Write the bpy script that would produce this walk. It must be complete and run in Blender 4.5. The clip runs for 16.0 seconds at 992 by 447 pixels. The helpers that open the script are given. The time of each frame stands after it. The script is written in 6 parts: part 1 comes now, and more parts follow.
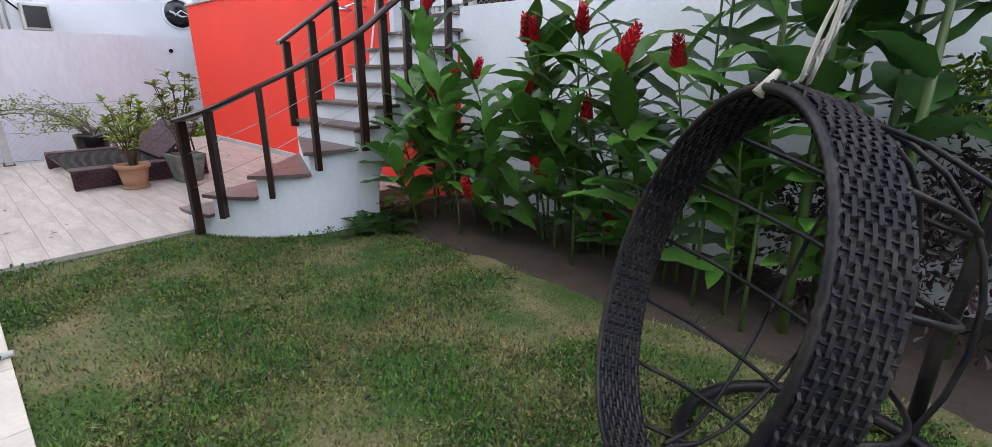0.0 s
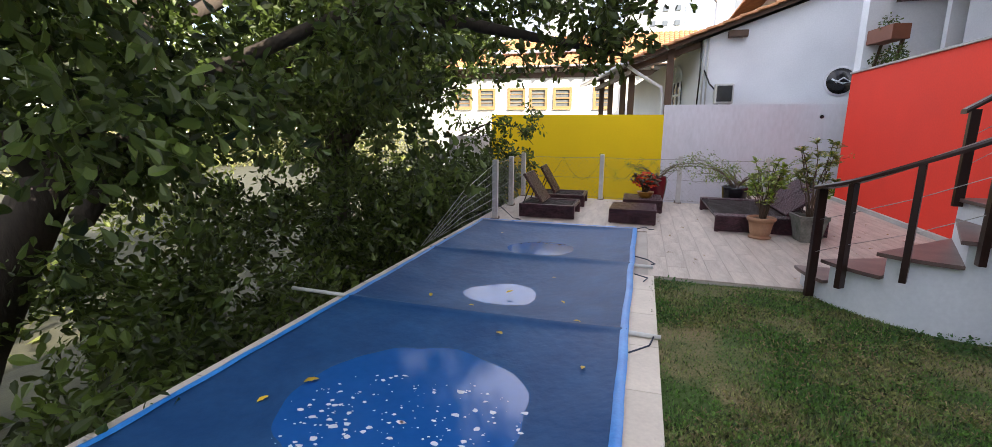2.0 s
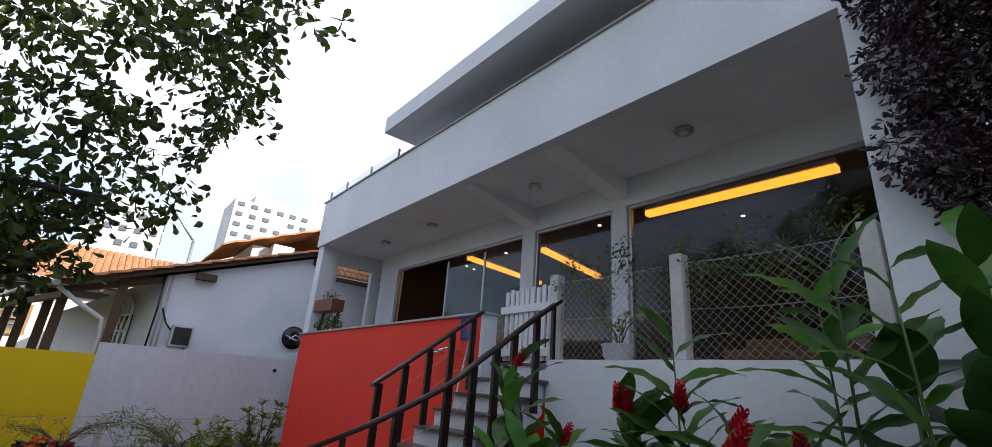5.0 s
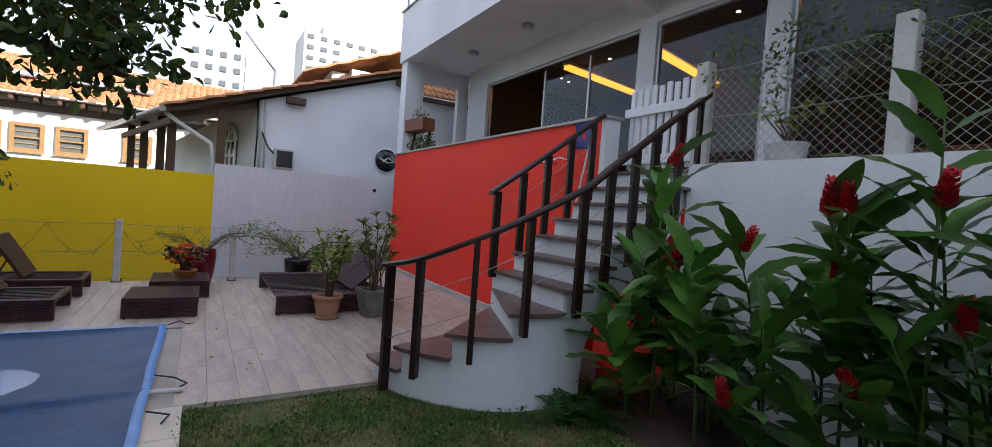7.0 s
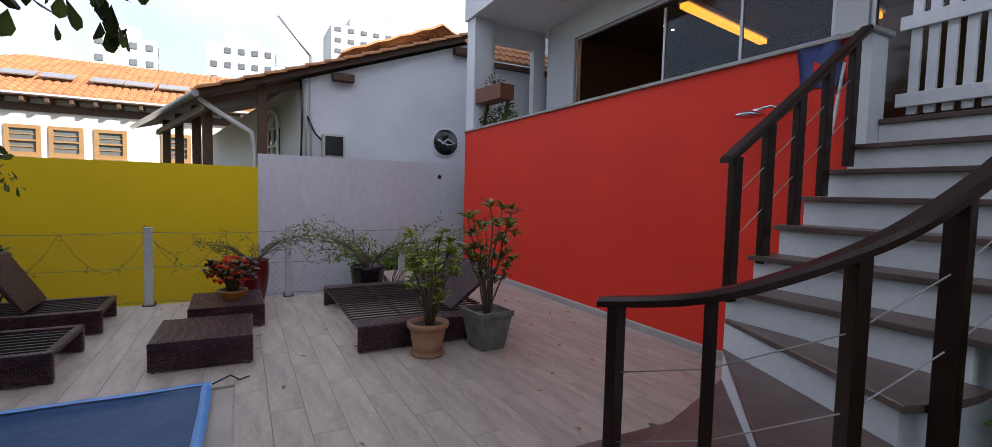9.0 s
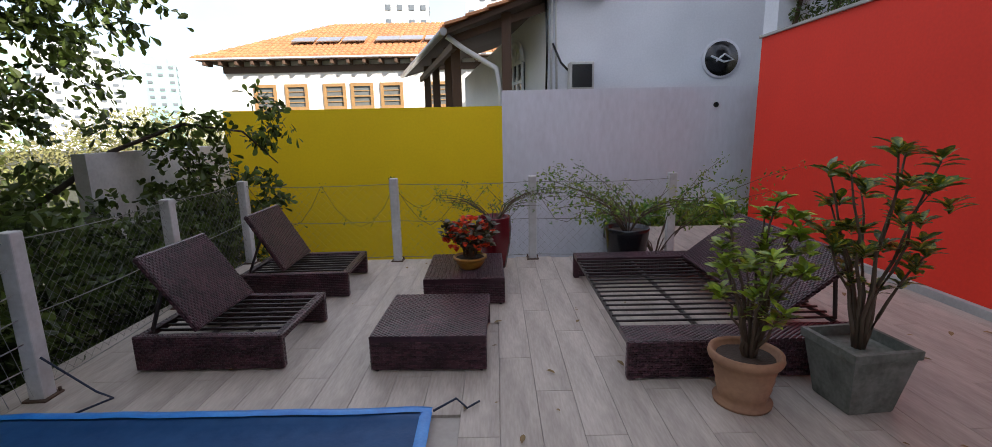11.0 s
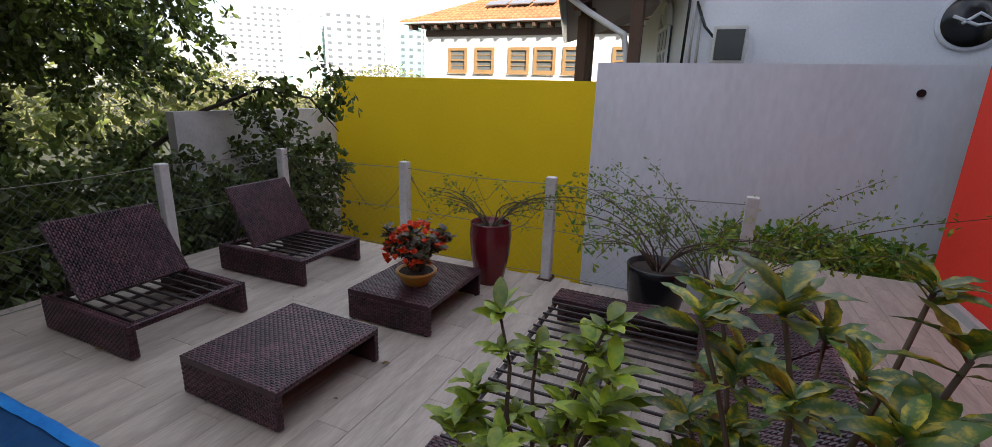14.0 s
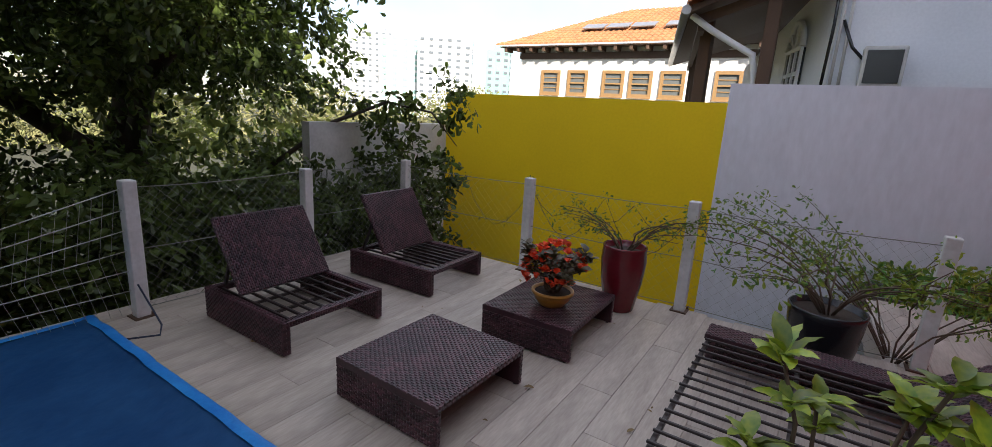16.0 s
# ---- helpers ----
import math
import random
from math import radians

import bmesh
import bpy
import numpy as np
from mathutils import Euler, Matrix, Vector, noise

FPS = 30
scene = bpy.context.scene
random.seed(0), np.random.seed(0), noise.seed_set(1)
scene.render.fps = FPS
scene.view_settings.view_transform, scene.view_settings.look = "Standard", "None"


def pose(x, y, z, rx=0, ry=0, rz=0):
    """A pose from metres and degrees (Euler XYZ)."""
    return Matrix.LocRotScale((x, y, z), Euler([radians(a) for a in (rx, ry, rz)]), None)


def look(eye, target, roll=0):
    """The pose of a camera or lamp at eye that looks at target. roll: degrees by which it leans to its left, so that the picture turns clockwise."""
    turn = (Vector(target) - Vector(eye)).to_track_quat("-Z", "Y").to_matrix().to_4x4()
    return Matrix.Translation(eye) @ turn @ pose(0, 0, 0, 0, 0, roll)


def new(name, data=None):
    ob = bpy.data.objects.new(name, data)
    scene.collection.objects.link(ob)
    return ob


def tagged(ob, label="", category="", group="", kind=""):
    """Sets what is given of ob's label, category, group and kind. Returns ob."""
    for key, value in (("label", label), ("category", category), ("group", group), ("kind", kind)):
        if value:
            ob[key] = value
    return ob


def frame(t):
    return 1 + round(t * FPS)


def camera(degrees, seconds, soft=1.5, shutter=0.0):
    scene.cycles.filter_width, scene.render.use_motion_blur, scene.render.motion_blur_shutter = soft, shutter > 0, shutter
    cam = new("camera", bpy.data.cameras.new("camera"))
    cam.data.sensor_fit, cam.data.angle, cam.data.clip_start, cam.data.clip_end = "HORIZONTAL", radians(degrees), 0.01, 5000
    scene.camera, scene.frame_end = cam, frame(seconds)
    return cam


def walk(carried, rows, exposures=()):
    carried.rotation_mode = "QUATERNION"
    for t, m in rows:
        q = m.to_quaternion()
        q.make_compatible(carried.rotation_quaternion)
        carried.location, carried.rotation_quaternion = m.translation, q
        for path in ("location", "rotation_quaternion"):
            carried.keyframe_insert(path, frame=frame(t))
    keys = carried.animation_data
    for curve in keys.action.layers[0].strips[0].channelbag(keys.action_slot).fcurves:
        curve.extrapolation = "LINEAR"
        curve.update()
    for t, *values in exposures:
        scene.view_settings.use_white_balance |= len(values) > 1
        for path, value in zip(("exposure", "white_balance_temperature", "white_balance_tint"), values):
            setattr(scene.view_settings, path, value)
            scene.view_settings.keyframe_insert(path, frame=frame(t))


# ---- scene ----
cam = camera(91.6, 16.0, soft=0.5)
PATH = [
    (0, (-0.098, 0.037, 1.385), (1.33, 1.3, 0.78), 0.5),
    (0.5, (-0.206, 0.059, 1.406), (0.737, 1.734, 0.854), 2.4),
    (1, (-0.264, 0.0, 1.429), (-0.25, 1.902, 0.81), 3.1),
    (1.5, (-0.334, -0.131, 1.454), (-0.898, 1.665, 0.778), 0.3),
    (2, (-0.329, -0.152, 1.477), (-0.891, 1.726, 1.08), 0.4),
    (2.5, (-0.269, -0.068, 1.519), (-0.49, 1.92, 1.521), 0.6),
    (3, (-0.171, -0.008, 1.557), (0.094, 1.958, 1.811), 2.3),
    (3.5, (-0.165, 0.078, 1.606), (0.632, 1.865, 2.019), 2.4),
    (4, (-0.16, 0.1, 1.663), (0.954, 1.659, 2.238), 2.8),
    (4.2, (-0.15, 0.112, 1.675), (1.049, 1.57, 2.337), 3.7),
    (6.3, (-0.154, 0.43, 1.528), (0.962, 2.042, 1.925), 5.7),
    (6.5, (-0.145, 0.57, 1.499), (0.929, 2.244, 1.703), 4.9),
    (7, (-0.103, 1.026, 1.456), (0.945, 2.728, 1.403), 4.2),
    (7.5, (-0.118, 1.582, 1.402), (0.906, 3.292, 1.24), 3.8),
    (8, (-0.113, 2.117, 1.404), (0.885, 3.84, 1.216), 3.2),
    (8.5, (-0.125, 2.703, 1.407), (0.866, 4.436, 1.274), 2.1),
    (9, (-0.144, 3.158, 1.398), (0.79, 4.922, 1.277), 1.4),
    (9.5, (-0.169, 3.644, 1.4), (0.628, 5.464, 1.173), 1.4),
    (10, (-0.136, 4.057, 1.396), (0.467, 5.946, 1.136), 0.3),
    (10.2, (-0.146, 4.178, 1.413), (0.335, 6.1, 1.141), 0.1),
    (12.3, (0.783, 5.57, 1.454), (0.262, 7.409, 0.867), -0.5),
    (12.5, (0.933, 5.632, 1.478), (0.377, 7.458, 0.882), 0.5),
    (13, (1.232, 5.83, 1.489), (0.639, 7.645, 0.894), 2.0),
    (13.5, (1.495, 5.994, 1.55), (0.813, 7.767, 0.923), 2.8),
    (14, (1.627, 6.066, 1.604), (0.842, 7.829, 1.076), 1.9),
    (14.5, (1.577, 6.056, 1.604), (0.633, 7.72, 1.02), 2.1),
    (15, (1.464, 5.966, 1.597), (0.359, 7.521, 0.994), 2.3),
    (15.5, (1.311, 5.915, 1.571), (0.182, 7.473, 1.025), 2.3),
    (16, (1.145, 5.962, 1.526), (0.081, 7.593, 1.07), 3.4),
]
walk(cam, [(t, look(eye, target, roll)) for t, eye, target, roll in PATH], [(0.0, 2.88, 6600, 11), (0.5, 2.08, 6700, 12), (1.0, 2.05, 6700, 13), (1.5, 2.35, 6700, 13), (2.0, 2.3, 6700, 13), (2.5, 1.95, 6600, 13), (3.0, 1.75, 6400, 13), (3.5, 1.45, 6300, 12), (4.2, 1.22, 6200, 12), (6.3, 1.65, 6350, 12), (7.5, 1.65, 6350, 13), (9.5, 1.4, 6400, 13), (12.5, 1.7, 6450, 11), (14.0, 1.58, 6450, 11), (14.5, 1.62, 6450, 11), (16.0, 1.5, 6450, 11)])


# ---- world and light ----
world = bpy.data.worlds.new("sky")
scene.world = world
world.use_nodes = True
_nt = world.node_tree
_bg = _nt.nodes["Background"]
_sky = _nt.nodes.new("ShaderNodeTexSky")
_sky.sky_type = "NISHITA"
_sky.sun_disc = False
SUN_EL, SUN_AZ = radians(30), radians(132)
_sky.sun_elevation, _sky.sun_rotation = SUN_EL, SUN_AZ
_sky.air_density, _sky.dust_density = 1.0, 0.7
# thin even cloud over the whole sky
_tc = _nt.nodes.new("ShaderNodeTexCoord")
_cn = _nt.nodes.new("ShaderNodeTexNoise")
_cn.inputs["Scale"].default_value, _cn.inputs["Detail"].default_value, _cn.inputs["Roughness"].default_value = 1.6, 7, 0.55
_nt.links.new(_tc.outputs["Generated"], _cn.inputs["Vector"])
_cr = _nt.nodes.new("ShaderNodeMapRange")
_cr.inputs["From Min"].default_value, _cr.inputs["From Max"].default_value = 0.35, 0.65
_cr.inputs["To Min"].default_value, _cr.inputs["To Max"].default_value = 0.06, 0.78
_nt.links.new(_cn.outputs[0], _cr.inputs["Value"])
_cm = _nt.nodes.new("ShaderNodeMix")
_cm.data_type = "RGBA"
# cloud is brightest overhead, as under an overcast sky: one third at the horizon
_sx = _nt.nodes.new("ShaderNodeSeparateXYZ")
_nt.links.new(_tc.outputs["Generated"], _sx.inputs[0])
_zr = _nt.nodes.new("ShaderNodeMapRange")
_zr.inputs["To Min"].default_value, _zr.inputs["To Max"].default_value = 0.22, 1.0
_nt.links.new(_sx.outputs["Z"], _zr.inputs["Value"])
_cc = _nt.nodes.new("ShaderNodeVectorMath")
_cc.operation = "SCALE"
_cc.inputs[0].default_value = (7.9, 7.8, 8.3)
_nt.links.new(_zr.outputs[0], _cc.inputs["Scale"])
_nt.links.new(_cc.outputs[0], _cm.inputs["B"])
_nt.links.new(_cr.outputs[0], _cm.inputs["Factor"])
# the clear sky is veiled by thin high haze
_sv = _nt.nodes.new("ShaderNodeVectorMath")
_sv.operation = "SCALE"
_sv.inputs["Scale"].default_value = 0.55
_nt.links.new(_sky.outputs[0], _sv.inputs[0])
_nt.links.new(_sv.outputs[0], _cm.inputs["A"])
_nt.links.new(_cm.outputs["Result"], _bg.inputs[0])
_bg.inputs[1].default_value = 0.15
sun_data = bpy.data.lights.new("sun", "SUN")
sun_data.energy, sun_data.angle, sun_data.color = 4.0, radians(0.6), (1.0, 0.93, 0.82)
sun = new("sun", sun_data)
_dir = Vector((math.sin(SUN_AZ) * math.cos(SUN_EL), math.cos(SUN_AZ) * math.cos(SUN_EL), math.sin(SUN_EL)))
sun.matrix_world = look(_dir * 50, (0, 0, 0))


# ---- materials ----
def material(name, col, rough=0.7, col2=None, scale=3.0, fine=40.0, bump=0.15, metal=0.0, mix=0.6, stretch=(1, 1, 1), spec=0.5,
             rnd=0.0, island=0.0, contrast=(0.35, 0.7), trans=0.0, coords="Object", dist=0.01):
    m = bpy.data.materials.new(name)
    m.use_nodes = True
    nt = m.node_tree
    N, L = nt.nodes.new, nt.links.new
    b = nt.nodes["Principled BSDF"]
    b.inputs["Roughness"].default_value = rough
    b.inputs["Metallic"].default_value = metal
    b.inputs["Specular IOR Level"].default_value = spec
    tc = N("ShaderNodeTexCoord")
    mp = N("ShaderNodeMapping")
    mp.inputs["Scale"].default_value = stretch
    L(tc.outputs[coords], mp.inputs["Vector"])
    n1, n2 = N("ShaderNodeTexNoise"), N("ShaderNodeTexNoise")
    n1.inputs["Scale"].default_value, n1.inputs["Detail"].default_value = scale, 6
    n2.inputs["Scale"].default_value, n2.inputs["Detail"].default_value = fine, 4
    L(mp.outputs[0], n1.inputs["Vector"])
    L(mp.outputs[0], n2.inputs["Vector"])
    add = N("ShaderNodeMath")
    add.operation = "MULTIPLY_ADD"
    add.inputs[1].default_value = 0.35
    L(n2.outputs[0], add.inputs[0])
    half = N("ShaderNodeMath")
    half.operation = "MULTIPLY"
    half.inputs[1].default_value = 0.65
    L(n1.outputs[0], half.inputs[0])
    L(half.outputs[0], add.inputs[2])
    ramp = N("ShaderNodeMapRange")
    ramp.inputs["From Min"].default_value, ramp.inputs["From Max"].default_value = contrast
    L(add.outputs[0], ramp.inputs["Value"])
    mx = N("ShaderNodeMix")
    mx.data_type = "RGBA"
    mx.inputs["A"].default_value = (*col, 1)
    c2 = col2 or tuple(c * (1 - 0.35 * mix) for c in col)
    mx.inputs["B"].default_value = (*c2, 1)
    L(ramp.outputs[0], mx.inputs["Factor"])
    out = mx.outputs["Result"]
    if rnd or island:
        if rnd:
            info = N("ShaderNodeObjectInfo").outputs["Random"]
        else:
            info = N("ShaderNodeNewGeometry").outputs["Random Per Island"]
        mr = N("ShaderNodeMapRange")
        mr.inputs["To Min"].default_value, mr.inputs["To Max"].default_value = 1 - (rnd or island), 1 + (rnd or island)
        L(info, mr.inputs["Value"])
        hs = N("ShaderNodeHueSaturation")
        L(mr.outputs[0], hs.inputs["Value"])
        L(out, hs.inputs["Color"])
        out = hs.outputs[0]
    L(out, b.inputs["Base Color"])
    if bump:
        bp = N("ShaderNodeBump")
        bp.inputs["Strength"].default_value, bp.inputs["Distance"].default_value = bump, dist
        L(add.outputs[0], bp.inputs["Height"])
        L(bp.outputs[0], b.inputs["Normal"])
    if trans:
        tr = N("ShaderNodeBsdfTranslucent")
        L(out, tr.inputs["Color"])
        ms = N("ShaderNodeMixShader")
        ms.inputs[0].default_value = trans
        L(b.outputs[0], ms.inputs[1])
        L(tr.outputs[0], ms.inputs[2])
        L(ms.outputs[0], nt.nodes["Material Output"].inputs["Surface"])
    return m


def glowing(name, col, strength):
    m = bpy.data.materials.new(name)
    m.use_nodes = True
    b = m.node_tree.nodes["Principled BSDF"]
    b.inputs["Base Color"].default_value = (*col, 1)
    b.inputs["Emission Color"].default_value = (*col, 1)
    b.inputs["Emission Strength"].default_value = strength
    return m


def glass(name, tint, rough=0.0, alpha=0.5):
    """A pane: part mirror, part clear."""
    m = bpy.data.materials.new(name)
    m.use_nodes = True
    nt = m.node_tree
    N, L = nt.nodes.new, nt.links.new
    gl, tr, ms, lw = N("ShaderNodeBsdfGlossy"), N("ShaderNodeBsdfTransparent"), N("ShaderNodeMixShader"), N("ShaderNodeLayerWeight")
    gl.inputs["Roughness"].default_value = rough
    gl.inputs["Color"].default_value = (0.95, 0.97, 1, 1)
    tr.inputs["Color"].default_value = (*tint, 1)
    lw.inputs["Blend"].default_value = 0.5
    pw, ad = N("ShaderNodeMath"), N("ShaderNodeMath")
    pw.operation, ad.operation = "POWER", "MULTIPLY_ADD"
    pw.inputs[1].default_value = 5.0
    ad.inputs[1].default_value, ad.inputs[2].default_value = 0.95, alpha
    ad.use_clamp = True
    L(lw.outputs["Facing"], pw.inputs[0])
    L(pw.outputs[0], ad.inputs[0])
    L(ad.outputs[0], ms.inputs[0])
    L(tr.outputs[0], ms.inputs[1])
    L(gl.outputs[0], ms.inputs[2])
    L(ms.outputs[0], nt.nodes["Material Output"].inputs["Surface"])
    return m


M_WHITE = material("white_paint", (0.74, 0.76, 0.80), 0.8, (0.60, 0.62, 0.66), 0.8, 30, 0.12)
M_GREYWALL = material("weathered_white_paint", (0.73, 0.74, 0.80), 0.85, (0.57, 0.57, 0.61), 0.7, 18, 0.2, stretch=(1, 1, 0.35))
M_RED = material("red_orange_paint", (0.80, 0.032, 0.009), 0.75, (0.66, 0.025, 0.008), 0.7, 35, 0.15)
M_YELLOW = material("yellow_paint", (0.86, 0.61, 0.0), 0.8, (0.74, 0.51, 0.0), 0.6, 30, 0.15)
M_DECK = material("wood_look_plank", (0.47, 0.405, 0.345), 0.5, (0.22, 0.18, 0.15), 2.2, 20, 0.08, stretch=(4, 0.55, 1), rnd=0.06, contrast=(0.36, 0.74))
M_DECKJOINT = material("plank_joint", (0.42, 0.38, 0.34), 0.9)
M_STONE = material("beige_coping", (0.64, 0.57, 0.48), 0.6, (0.48, 0.42, 0.36), 3, 40, 0.12, rnd=0.05)
M_KERB = material("grey_skirting", (0.40, 0.39, 0.37), 0.7, (0.28, 0.27, 0.26), 3, 40, 0.15)
M_TREAD = material("brown_granite_tread", (0.15, 0.10, 0.088), 0.4, (0.060, 0.040, 0.038), 6, 90, 0.05)
M_WOOD = material("dark_stained_wood", (0.030, 0.012, 0.009), 0.34, (0.013, 0.006, 0.005), 3, 30, 0.12, stretch=(6, 6, 1), spec=0.3)
M_WICKER = material("brown_wicker", (0.080, 0.032, 0.040), 0.28, (0.020, 0.008, 0.013), 4, 60, 0.1, island=0.55, spec=0.4)
M_METAL = material("brown_metal", (0.028, 0.018, 0.017), 0.4, None, 6, 60, 0.05)
M_SOIL = material("dark_soil", (0.060, 0.042, 0.030), 0.95, (0.028, 0.020, 0.015), 5, 60, 0.6, dist=0.03)
M_TURF = material("turf", (0.040, 0.075, 0.010), 0.95, (0.20, 0.15, 0.075), 2.2, 70, 0.8, contrast=(0.44, 0.62), dist=0.03)
M_GRASS = material("grass_blade", (0.055, 0.135, 0.016), 0.6, (0.21, 0.19, 0.07), 2.2, 12, 0, island=0.8, trans=0.25, contrast=(0.45, 0.65))
M_THATCH = material("dry_thatch", (0.30, 0.23, 0.12), 0.8, (0.16, 0.11, 0.06), 3, 20, 0, island=0.5)
# the lighter blue mixed in stands for the sheen on the mesh
M_COVER = material("blue_pool_cover", (0.008, 0.048, 0.140), 0.5, (0.020, 0.084, 0.205), 2.2, 14, 0.45, spec=0.22, dist=0.03, contrast=(0.40, 0.75))
M_TAPE = material("bright_blue_tape", (0.008, 0.15, 0.50), 0.35, (0.03, 0.26, 0.66), 6, 60, 0.2)
M_LEAF = material("ginger_leaf", (0.095, 0.235, 0.036), 0.30, (0.045, 0.130, 0.026), 2.5, 30, 0.1, rnd=0.45, trans=0.22)
M_STEM = material("green_stem", (0.07, 0.12, 0.03), 0.5)
M_FLOWER = material("red_bract", (0.62, 0.012, 0.03), 0.45, (0.40, 0.008, 0.02), 5, 40, 0.1, trans=0.2)
M_TREELEAF = material("tree_leaf", (0.100, 0.140, 0.028), 0.42, (0.032, 0.056, 0.012), 0.7, 5, 0, island=0.65, trans=0.48)
M_BARK = material("bark", (0.060, 0.046, 0.034), 0.9, (0.028, 0.021, 0.017), 4, 25, 0.8, stretch=(1, 1, 0.4), dist=0.03)
M_CONC = material("pale_concrete", (0.55, 0.54, 0.52), 0.85, (0.38, 0.37, 0.35), 3, 30, 0.3)
M_WIRE = material("galvanised_wire", (0.42, 0.42, 0.40), 0.5, None, 6, 40, 0, metal=0.4)
M_TILE = material("clay_roof_tile", (0.46, 0.21, 0.085), 0.85, (0.28, 0.115, 0.05), 1.5, 14, 0.3, rnd=0.15, island=0.15)
M_CREAM = material("cream_render", (0.82, 0.79, 0.73), 0.85, None, 0.8, 20, 0.1)
M_FRAMEWOOD = material("light_wood_frame", (0.33, 0.19, 0.075), 0.6, None, 4, 30, 0.1)
M_ROUGHWOOD = material("dark_timber", (0.09, 0.05, 0.03), 0.7, None, 3, 30, 0.2, stretch=(4, 4, 1))
M_GLASS = glass("dark_window_glass", (0.85, 0.87, 0.88), 0.0, 0.02)
M_DARKGLASS = material("dark_pane", (0.04, 0.045, 0.05), 0.08, None, 2, 10, 0)
M_CEIL = material("white_ceiling", (0.78, 0.79, 0.80), 0.9, None, 1, 20, 0.03)
# the dimness of the room behind the glass is put into this colour
M_INNER = material("dimmed_interior", (0.045, 0.038, 0.033), 0.8, None, 1, 12, 0)
M_WARM = glowing("warm_cove_light", (1.0, 0.34, 0.03), 0.9)
M_SPOT = glowing("small_spot", (1.0, 0.85, 0.6), 3.0)
M_ALU = material("grey_aluminium", (0.42, 0.42, 0.43), 0.35, None, 5, 50, 0, metal=0.7)
M_TOWER = material("tower_render", (0.60, 0.61, 0.61), 0.9, None, 0.05, 1, 0)
M_TOWERWIN = material("tower_window", (0.13, 0.15, 0.17), 0.3, None, 0.05, 1, 0)
M_TOWERGREEN = material("green_glass", (0.25, 0.42, 0.38), 0.3, None, 0.05, 1, 0)
M_HILL = material("far_foliage", (0.15, 0.17, 0.05), 0.9, (0.22, 0.19, 0.09), 0.25, 1.5, 0.5, dist=0.3)
M_GROUND = material("garden_ground", (0.06, 0.06, 0.028), 0.95, (0.035, 0.032, 0.018), 1, 12, 0.5, dist=0.05)


# ---- mesh helpers ----
def bm_new():
    return bmesh.new()


def add_box(bm, x0, x1, y0, y1, z0, z1, bevel=0.0, m=None):
    """An axis-aligned box, with bevelled edges where asked, moved by m."""
    vs = [bm.verts.new(Vector((x, y, z))) for z in (z0, z1) for y in (y0, y1) for x in (x0, x1)]
    fs = [bm.faces.new([vs[i] for i in f]) for f in ((0, 2, 3, 1), (4, 5, 7, 6), (0, 1, 5, 4), (2, 6, 7, 3), (0, 4, 6, 2), (1, 3, 7, 5))]
    if bevel:
        es = list({e for f in fs for e in f.edges})
        r = bmesh.ops.bevel(bm, geom=es, offset=bevel, segments=2, affect="EDGES", profile=0.5)
        vs = list({v for f in r["faces"] for v in f.verts} | {v for v in vs if v.is_valid})
    if m is not None:
        for v in vs:
            v.co = m @ v.co
    return vs


def add_beam(bm, a, b, w, h, bevel=0.0):
    """A bar of w by h from a to b."""
    a, b = Vector(a), Vector(b)
    d = b - a
    q = d.to_track_quat("X", "Z").to_matrix().to_4x4()
    return add_box(bm, 0, d.length, -w / 2, w / 2, -h / 2, h / 2, bevel, Matrix.Translation(a) @ q)


def add_tube(bm, pts, r, n=8, close=False, radii=None, cap=True):
    """A tube along the points."""
    pts = [Vector(p) for p in pts]
    rings = []
    k = len(pts)
    for i, p in enumerate(pts):
        a, b = pts[(i - 1) % k if close else max(i - 1, 0)], pts[(i + 1) % k if close else min(i + 1, k - 1)]
        t = (b - a).normalized()
        up = Vector((0, 0, 1)) if abs(t.z) < 0.95 else Vector((1, 0, 0))
        s = t.cross(up).normalized()
        u = s.cross(t)
        rr = radii[i] if radii else r
        rings.append([bm.verts.new(p + rr * (math.cos(2 * math.pi * j / n) * s + math.sin(2 * math.pi * j / n) * u)) for j in range(n)])
    for i in range(k if close else k - 1):
        A, B = rings[i], rings[(i + 1) % k]
        for j in range(n):
            bm.faces.new((A[j], B[j], B[(j + 1) % n], A[(j + 1) % n])).smooth = True
    if cap and not close:
        bm.faces.new(rings[0])
        bm.faces.new(rings[-1][::-1])


def add_lathe(bm, prof, n=28, centre=(0, 0, 0)):
    """A turned shape from (radius, height) pairs."""
    c = Vector(centre)
    rings = [[bm.verts.new(c + Vector((r * math.cos(2 * math.pi * j / n), r * math.sin(2 * math.pi * j / n), z))) for j in range(n)] for r, z in prof]
    for A, B in zip(rings, rings[1:]):
        for j in range(n):
            bm.faces.new((A[j], A[(j + 1) % n], B[(j + 1) % n], B[j])).smooth = True
    if prof[0][0] > 0:
        bm.faces.new(rings[0][::-1])
    if prof[-1][0] > 0:
        bm.faces.new(rings[-1])


def mesh_of(name, bm, mats):
    bmesh.ops.recalc_face_normals(bm, faces=bm.faces)
    me = bpy.data.meshes.new(name)
    bm.to_mesh(me)
    bm.free()
    for mt in (mats if isinstance(mats, (list, tuple)) else (mats,)):
        me.materials.append(mt)
    return me


def part(name, bm, mat, parent=None, label="", at=None):
    """One mesh object from a bmesh, under a thing or a part."""
    ob = new(name, mesh_of(name, bm, mat) if isinstance(bm, bmesh.types.BMesh) else bm)
    if parent is not None:
        ob.parent = parent
    if at is not None:
        ob.matrix_basis = at
    if label:
        ob["label"] = label
    return ob


